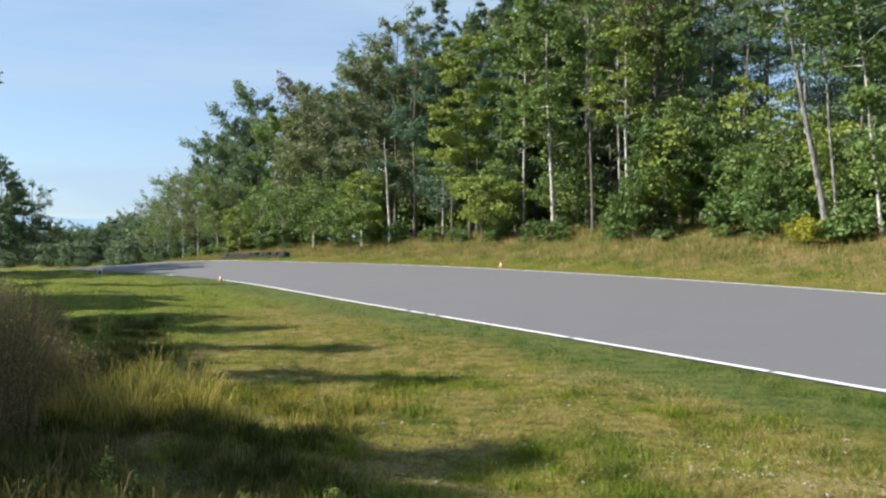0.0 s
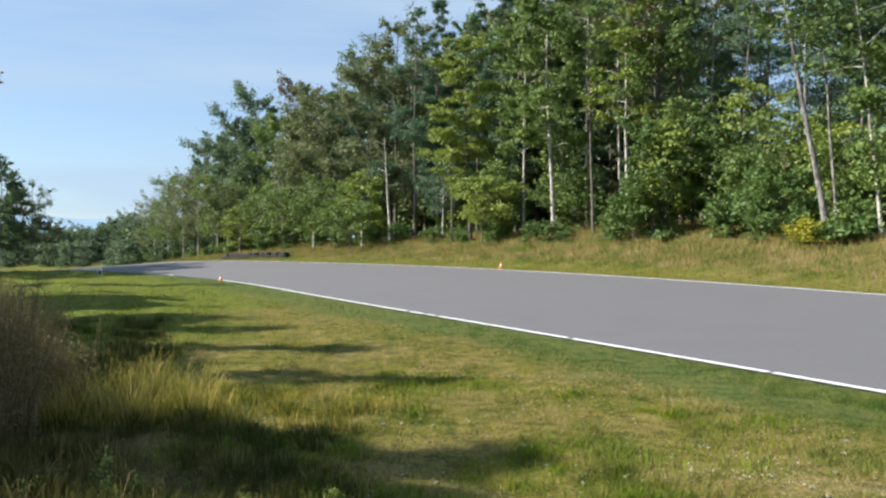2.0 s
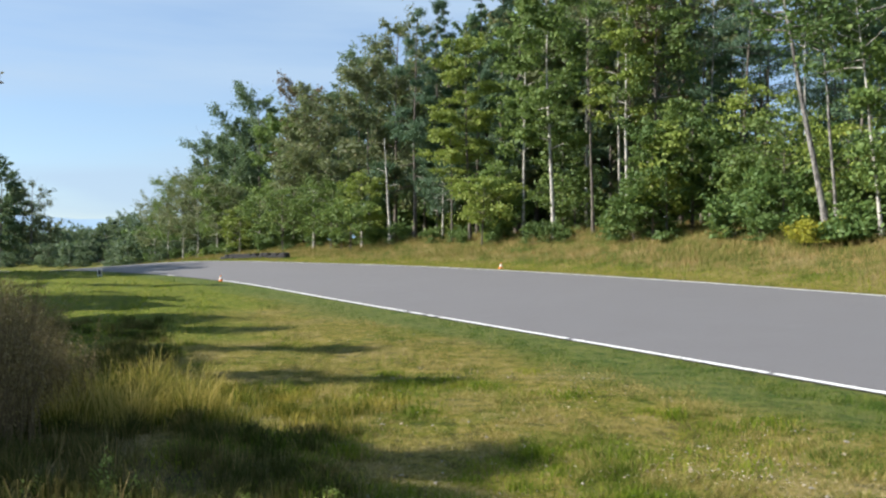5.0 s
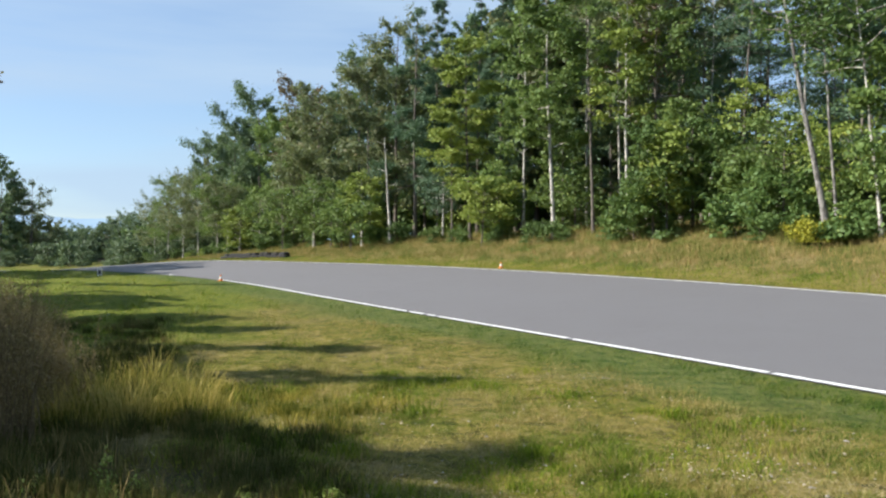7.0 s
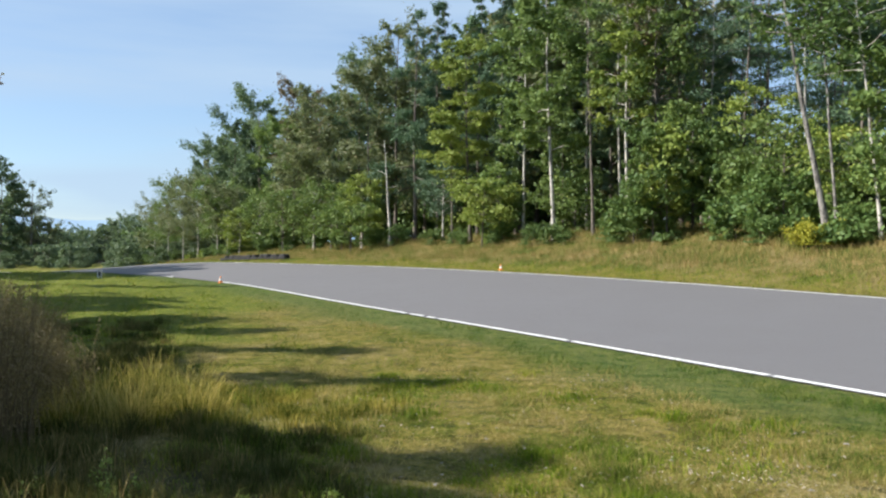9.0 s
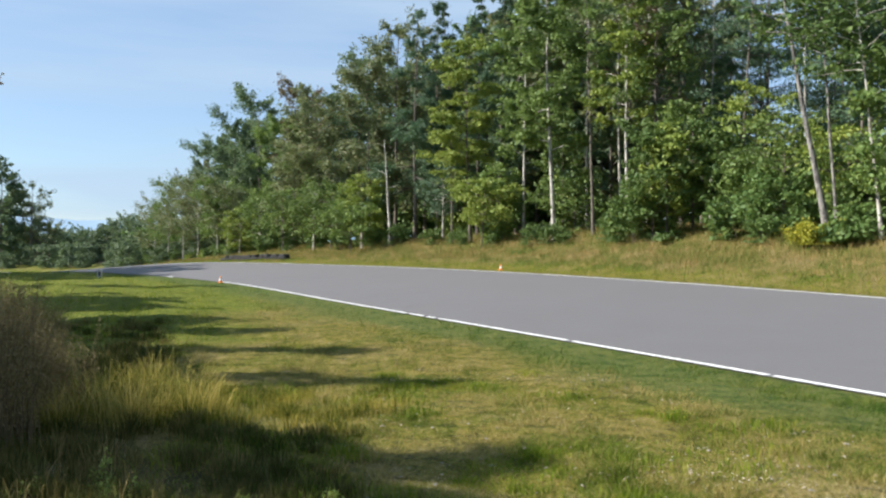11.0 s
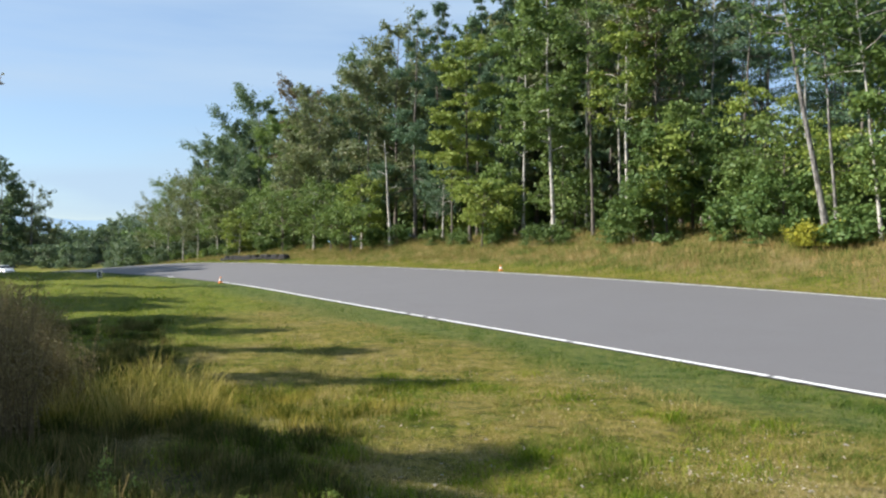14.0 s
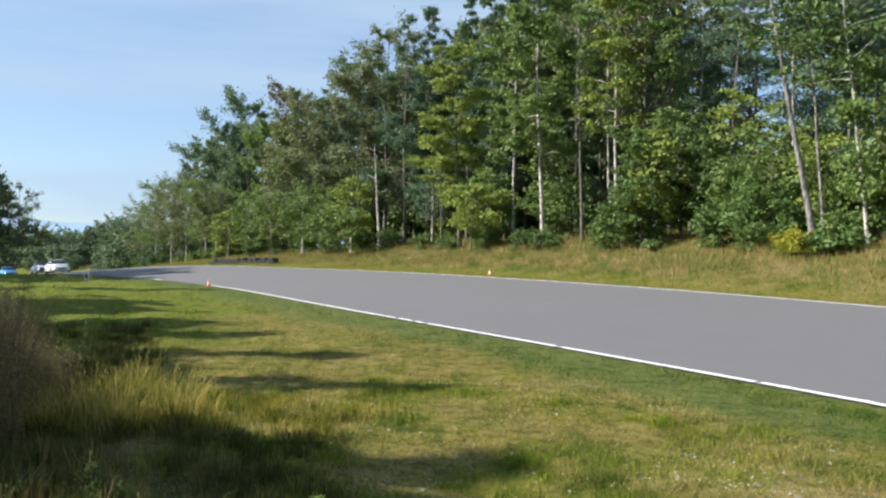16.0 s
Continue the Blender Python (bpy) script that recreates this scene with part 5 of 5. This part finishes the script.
again(deep_d, 1.1, 74.6, 41, 0.94)
again(deep_d, 1.1, 86.7, 210, 1.13)
again(deep_a, 0.7, 100.2, 83, 1.07)
again(deep_b, 1.9, 71.3, 87, 0.96)
again(deep_a, 2.3, 82.7, 155, 1.22)
again(deep_a, 3.2, 91.2, 118, 1.24)
again(deep_c, 3.0, 74.1, 349, 1.05)
again(deep_d, 4.2, 79.8, 96, 1.13)
again(deep_d, 4.0, 94.0, 211, 1.12)
again(deep_d, 4.1, 70.2, 302, 1.10)
again(deep_a, 5.1, 82.9, 120, 1.13)
again(deep_d, 6.4, 92.9, 165, 1.21)
again(deep_c, 5.8, 65.5, 265, 1.14)
again(deep_a, 6.5, 78.5, 172, 1.10)
again(deep_d, 7.8, 91.2, 0, 1.08)
again(deep_d, 7.4, 96.1, 17, 1.27)
again(deep_d, 6.3, 67.7, 176, 1.11)
again(deep_a, 7.7, 74.4, 88, 1.19)
again(deep_b, 8.9, 90.2, 286, 1.25)
again(deep_a, 10.0, 97.5, 109, 1.15)
again(deep_c, 7.6, 67.7, 321, 1.06)
again(deep_b, 9.0, 73.6, 261, 1.10)
again(deep_d, 9.5, 84.6, 67, 1.21)
again(deep_d, 10.9, 92.0, 47, 1.23)
again(deep_d, 9.1, 65.9, 255, 1.10)
again(deep_a, 10.2, 73.9, 85, 1.18)
again(deep_b, 10.9, 83.7, 151, 1.23)
again(deep_d, 12.8, 91.7, 91, 1.22)
again(deep_d, 9.9, 63.0, 105, 0.99)
again(deep_d, 10.9, 72.6, 186, 1.17)
again(deep_a, 12.5, 78.5, 82, 1.07)
again(deep_d, 14.4, 92.9, 342, 1.26)
again(deep_c, 10.3, 60.0, 245, 0.93)
again(deep_c, 12.0, 70.1, 18, 1.15)
again(deep_a, 13.3, 76.4, 186, 1.10)
again(deep_b, 14.7, 85.8, 274, 1.13)
again(deep_d, 11.8, 61.9, 108, 1.04)
again(deep_b, 12.1, 66.6, 277, 1.11)
again(deep_c, 14.1, 75.3, 83, 1.22)
again(deep_c, 15.8, 86.0, 357, 1.13)
again(deep_c, 11.0, 54.7, 108, 0.86)
again(deep_c, 13.3, 66.4, 82, 1.07)
again(deep_d, 16.2, 76.5, 170, 1.19)
again(deep_d, 17.8, 86.1, 70, 1.15)
again(deep_d, 12.1, 53.8, 160, 0.85)
again(deep_d, 14.6, 65.2, 337, 1.02)
again(deep_d, 17.8, 77.8, 16, 1.13)
again(deep_c, 18.4, 82.4, 61, 1.10)
again(deep_d, 13.3, 56.6, 71, 0.94)
again(deep_a, 15.0, 61.8, 24, 0.95)
again(deep_a, 18.2, 74.4, 151, 1.11)
again(deep_b, 20.2, 84.1, 271, 1.16)
again(deep_c, 14.9, 57.2, 23, 0.87)
again(deep_a, 16.2, 64.1, 102, 0.98)
again(deep_b, 18.0, 70.0, 101, 1.13)
again(deep_d, 21.7, 82.7, 41, 1.10)
again(deep_d, 21.8, 80.3, 31, 1.17)
again(deep_d, 20.0, 69.2, 299, 1.12)
again(deep_b, 21.7, 75.2, 279, 1.09)
again(deep_b, 16.2, 51.6, 274, 0.64)
again(deep_d, 18.6, 59.8, 278, 0.74)
again(deep_d, 22.0, 72.1, 306, 0.98)
again(deep_a, 20.6, 59.8, 225, 0.79)
again(deep_a, 21.8, 63.8, 335, 0.89)
again(deep_a, 23.6, 64.6, 49, 0.84)
again(deep_c, 26.3, 68.8, 293, 0.60)
again(deep_c, 23.7, 54.0, 260, 0.44)
again(deep_d, 23.0, 50.6, 344, 0.44)
again(deep_c, 20.1, 42.7, 6, 0.37)
again(deep_a, 28.2, 60.3, 135, 0.53)
again(deep_d, 31.8, 67.5, 69, 0.55)
again(deep_a, 21.4, 43.4, 342, 0.37)
again(deep_d, 28.3, 57.8, 292, 0.47)
again(deep_b, 25.7, 45.9, 135, 0.37)
again(deep_c, 29.7, 53.6, 35, 0.44)
again(deep_d, 31.7, 54.9, 219, 0.45)
again(deep_c, 31.1, 52.3, 126, 0.44)
UNDER = random.Random(8)
for k in range(170):
    i = 6 + int(UNDER.uniform(0, 108))
    d = UNDER.choice((UNDER.uniform(12.2, 14.5), UNDER.uniform(14, 32)))
    bx, by = LINE[i, 0] + SIDE[i, 0] * d, LINE[i, 1] + SIDE[i, 1] * d
    again(bush_a if UNDER.random() < 0.82 else bush_b, bx, by, UNDER.uniform(0, 360), UNDER.uniform(0.3, 1.35) * (1.9 if d > 17 else 0.62))

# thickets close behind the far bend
bush_c = put(make_tree("bush", "thicket behind the far bend in haze-tinted green", 2.4, 1.3, 0.02, HAZE, BARK, 303, count=1600, leaf_size=0.27, limbs=22, radius=0.03, category="bush"), -46, 118)
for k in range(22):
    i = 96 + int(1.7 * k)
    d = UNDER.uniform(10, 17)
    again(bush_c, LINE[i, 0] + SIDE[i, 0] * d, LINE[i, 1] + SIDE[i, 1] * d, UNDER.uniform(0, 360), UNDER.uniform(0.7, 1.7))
# pines and undergrowth that close the wood behind the near end
thin_pine = put(make_tree("pine_tree", "thin tall pine with flat open boughs", 17.0, 2.9, 0.36, PINE, BARK, 404, count=3400, radius=0.13, limbs=34, layered=0.1, open_share=0.35,
                          shape="round", leaf_size=0.26), 17.5, 49, 0, 0.9)
for bx, by, size in ((20.5, 53, 0.94), (22, 47, 0.82), (24.5, 51, 0.86), (26.5, 53, 0.9), (20.0, 41, 0.74), (23.5, 44, 0.76), (19.4, 37, 0.68), (26.5, 57, 0.95), (16.3, 42, 0.8)):
    again(thin_pine, bx, by, UNDER.uniform(0, 360), size)
for k in range(44):
    i = 10 + int(UNDER.uniform(0, 96))
    d = UNDER.uniform(26, 48)
    again(bush_a, LINE[i, 0] + SIDE[i, 0] * d, LINE[i, 1] + SIDE[i, 1] * d, UNDER.uniform(0, 360), UNDER.uniform(1.9, 3.0))

# trees beside the camera that throw the long shadows over the turf
caster = put(make_tree("pine_tree", "slender pine beside the turf", 9.3, 1.9, 0.08, PINE, BARK, 500, count=4000, leaf_size=0.42, radius=0.12, shape="cone"), -15.9, 12.6)
for cx, cy, turn, size in ((-14.3, 5.5, 200, 1.0), (-13.9, 5.0, 100, 0.92), (-14.0, 9.9, 40, 0.94), (-16.7, 15.6, 90, 0.9), (-19.6, 21.3, 150, 0.9), (-24.8, 32.8, 10, 1.12), (-22.5, 27, 70, 0.8), (-35.5, 44, 20, 1.1)):
    again(caster, cx, cy, turn, size)
# unseen row added behind the camera to cut the sky's fill light
for k in range(18):
    again((deep_a, deep_b, deep_c, deep_d)[k % 4], -34 + 3.9 * k + UNDER.uniform(-1, 1), -7.5 - UNDER.uniform(0, 9), UNDER.uniform(0, 360), UNDER.uniform(0.7, 1.0))
# unseen row added far left, also only to block skylight
for k in range(19):
    again((deep_b, deep_c, deep_d)[k % 3], -29 - UNDER.uniform(0, 9), -8 + 1.75 * k, UNDER.uniform(0, 360), UNDER.uniform(0.44, 0.54))
shade = put(make_tree("oak_tree", "broad-leaved tree beside the turf", 9.5, 1.8, 0.08, MAPLE, BARK, 501, count=3800, radius=0.2, shape="column", leaf_size=0.54), -10.8, 5.75, 0, 0.62)
for cx, cy, turn, size in ((-9.9, 5.8, 30, 0.6), (-8.8, 5.3, 10, 0.43), (-10.5, 6.15, 70, 0.56), (-22.6, 21.3, 140, 1.02), (-24.4, 23.6, 40, 1.08), (-19.6, 15.6, 70, 1.0), (-20.6, 17.6, 250, 1.0), (-33, 42.3, 130, 1.05), (-33.6, 46.3, 300, 1.15), (-40, 61, 10, 1.5), (-43, 66, 200, 1.5), (-35, 48.5, 60, 1.2), (-36.5, 53, 20, 1.4), (-38, 57, 90, 1.45), (-12.5, 10.4, 0, 0.6), (-13.2, 12.2, 200, 0.62), (-14.5, 14.2, 120, 0.62), (-16.5, 17.6, 170, 0.6)):
    again(shade, cx, cy, turn, size)


# ---------------------------------------------------------------- distant hills
def hills():
    rng = np.random.default_rng(81)
    x = np.linspace(-2600, 2600, 140)
    ridge = 88 + 14 * np.sin(x * 0.0035 + 1.0) + 7 * np.sin(x * 0.011) + rng.normal(0, 0.8, len(x))
    y = 3000 + 120 * np.sin(x * 0.002)
    rows = []
    for f, back in ((-0.6, -420), (0.3, -260), (0.7, -120), (1.0, 0), (0.6, 260)):
        rows.append(np.column_stack([x, y + back, ridge * f]))
    v = np.concatenate(rows)
    n = len(x)
    i = np.arange(4)[:, None] * n + np.arange(n - 1)[None]
    q = np.stack([i, i + 1, i + 1 + n, i + n], -1).reshape(-1, 4)
    m, nd, ln, b = material("haze_tinted_hill", 1.0)
    # aerial haze painted in: blue base colour instead of woodland green
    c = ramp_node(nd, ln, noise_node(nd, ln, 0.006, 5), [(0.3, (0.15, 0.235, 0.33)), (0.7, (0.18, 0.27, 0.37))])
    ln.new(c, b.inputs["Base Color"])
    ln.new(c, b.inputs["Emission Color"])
    # faint glow stands in for light scattered by the haze
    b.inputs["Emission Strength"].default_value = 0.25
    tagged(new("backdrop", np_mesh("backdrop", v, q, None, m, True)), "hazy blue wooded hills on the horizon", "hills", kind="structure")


hills()


# ---------------------------------------------------------------- cars
GLASS = plain("car_glass", (0.02, 0.025, 0.03), 0.08, 0, 0.05)
RIM = plain("alloy_rim", (0.45, 0.45, 0.47), 0.35, 0.9, 0.05)
LAMP = plain("headlamp_glass", (0.65, 0.68, 0.70), 0.1, 0, 0.05)


def car_paint(name, colour):
    m, nd, ln, b = material(name, 0.28)
    n = noise_node(nd, ln, 3, 3)
    ln.new(ramp_node(nd, ln, n, [(0.3, tuple(0.93 * c for c in colour)), (0.7, colour)]), b.inputs["Base Color"])
    b.inputs["Coat Weight"].default_value = 0.6
    return m


def loft(stations, flat_ends=True):
    """A shell through cross-sections (x, half width, bottom, top, tumble-in) with rounded shoulders."""
    bm = bmesh.new()
    rings = []
    for x, w, lo, hi, tum in stations:
        r = min(0.12, (hi - lo) * 0.3)
        wt = w - tum
        sec = [(-w + 0.05, lo), (-w, lo + r * 0.6), (-w, (lo + hi) / 2), (-wt - 0.01, hi - r), (-wt + r, hi),
               (wt - r, hi), (wt + 0.01, hi - r), (w, (lo + hi) / 2), (w, lo + r * 0.6), (w - 0.05, lo)]
        rings.append([bm.verts.new((x, y, z)) for y, z in sec])
    n = len(rings[0])
    for a, b in zip(rings, rings[1:]):
        for k in range(n):
            bm.faces.new((a[k], a[(k + 1) % n], b[(k + 1) % n], b[k]))
    bm.faces.new(rings[0])
    bm.faces.new(list(reversed(rings[-1])))
    bmesh.ops.recalc_face_normals(bm, faces=bm.faces[:])
    for f in bm.faces:
        f.smooth = len(f.verts) == 4
    return bm


def race_car(label, paint, bonnet, wing):
    car = tagged(new("racing_car"), label, "car", "cars on the track")
    part("body", loft([(-2.25, 0.72, 0.35, 0.82, 0.10), (-2.1, 0.82, 0.24, 0.95, 0.10), (-1.4, 0.88, 0.20, 0.97, 0.10), (-0.6, 0.89, 0.18, 0.93, 0.06),
                       (0.5, 0.89, 0.18, 0.92, 0.06), (1.0, 0.88, 0.19, 0.89, 0.10), (1.8, 0.85, 0.20, 0.76, 0.14), (2.15, 0.76, 0.22, 0.66, 0.14), (2.28, 0.62, 0.28, 0.55, 0.10)]), paint, car)
    part("bonnet", loft([(0.95, 0.70, 0.86, 0.925, 0.03), (1.4, 0.69, 0.82, 0.875, 0.03), (1.9, 0.62, 0.72, 0.775, 0.03)]), bonnet, car)
    part("cabin_glass", loft([(-1.55, 0.66, 0.90, 0.98, 0.05), (-0.95, 0.74, 0.88, 1.30, 0.17), (-0.3, 0.76, 0.88, 1.355, 0.19), (0.25, 0.76, 0.88, 1.31, 0.18), (0.98, 0.72, 0.86, 0.93, 0.05)]), GLASS, car, "dark window glass")
    part("roof", loft([(-1.0, 0.56, 1.27, 1.335, 0.03), (-0.3, 0.585, 1.33, 1.385, 0.03), (0.28, 0.57, 1.285, 1.345, 0.03)]), paint, car)
    part("grille", box(0.06, 0.80, 0.16, (2.26, 0, 0.40), 0.02), BLACK, car, "black air intake")
    part("splitter", box(0.30, 1.50, 0.03, (2.12, 0, 0.20), 0.008), BLACK, car)
    for s in (-1, 1):
        lamp = part("headlight", box(0.16, 0.30, 0.11, (2.08, s * 0.56, 0.62), 0.03), LAMP, car, "clear headlight")
        part("mirror", box(0.12, 0.16, 0.10, (0.55, s * 0.95, 0.98), 0.03), paint, car)
        for wx in (-1.35, 1.38):
            wheel = tagged(new("wheel"), "")
            wheel.parent = car
            wheel.matrix_basis = pose(wx, s * 0.80, 0.315, 90, 0, 0)
            tyre = part("tyre", tyre_mesh(), RUBBER, wheel)
            part("rim", lathe([(0.20, -0.085), (0.195, -0.06), (0.06, -0.05), (0.06, 0.05), (0.195, 0.06), (0.20, 0.085)], 16), RIM, wheel)
    if wing:
        part("rear_wing", box(0.28, 1.45, 0.03, (-2.1, 0, 1.22), 0.01), BLACK, car)
        for s in (-0.45, 0.45):
            part("wing_strut", box(0.10, 0.03, 0.30, (-2.08, s, 1.06)), BLACK, car)
    return car


PEARL = car_paint("white_car_paint", (0.80, 0.80, 0.80))
NAVY = car_paint("navy_car_paint", (0.012, 0.018, 0.055))
CYAN = car_paint("pale_blue_car_paint", (0.05, 0.32, 0.70))
white_car = race_car("white racing saloon with a black intake and wing", PEARL, PEARL, True)
navy_car = race_car("dark blue racing car with a white bonnet", NAVY, PEARL, True)
cyan_car = race_car("bright light blue racing car", CYAN, CYAN, False)


def drive(delay, offset):
    """Rows of a car that comes up the road at 24 m/s, past (-38, 85) at 16 s and the delay at that time."""
    seg = np.linalg.norm(np.diff(LINE[:, :2], axis=0), axis=1)
    along = np.concatenate([[0], np.cumsum(seg)])
    k0 = np.linalg.norm(LINE[:, :2] - np.array([-38.0, 85.0]), axis=1).argmin()
    rows = []
    for k in range(33):
        t = k * 0.5
        s = along[k0] + 24.0 * (16.0 - t + delay(t))
        x, y = np.interp(s, along, LINE[:, 0]), np.interp(s, along, LINE[:, 1])
        if s > along[-1]:
            x, y = LINE[-1, :2] + HEAD[-1] * (s - along[-1])
        hx, hy = np.interp(s, along, HEAD[:, 0]), np.interp(s, along, HEAD[:, 1])
        z0, bk = np.interp(s, along, LINE[:, 2]), np.interp(s, along, LINE[:, 3])
        slope = (np.interp(s - 1.3, along, LINE[:, 2]) - np.interp(s + 1.3, along, LINE[:, 2])) / 2.6
        x, y = x + hy * offset, y - hx * offset
        rows.append((t, pose(float(x), float(y), float(z0 + bk * offset / HALF), 0, -math.degrees(math.atan(slope)), math.degrees(math.atan2(-hy, -hx)))))
    return rows


def motions():
    walk(white_car, drive(lambda t: 0.0, 0.0))
    walk(navy_car, drive(lambda t: 0.75 - 0.48 * min(1, max(0, t - 15.0)), -0.3))
    walk(cyan_car, drive(lambda t: 1.68, 0.5))


motions()
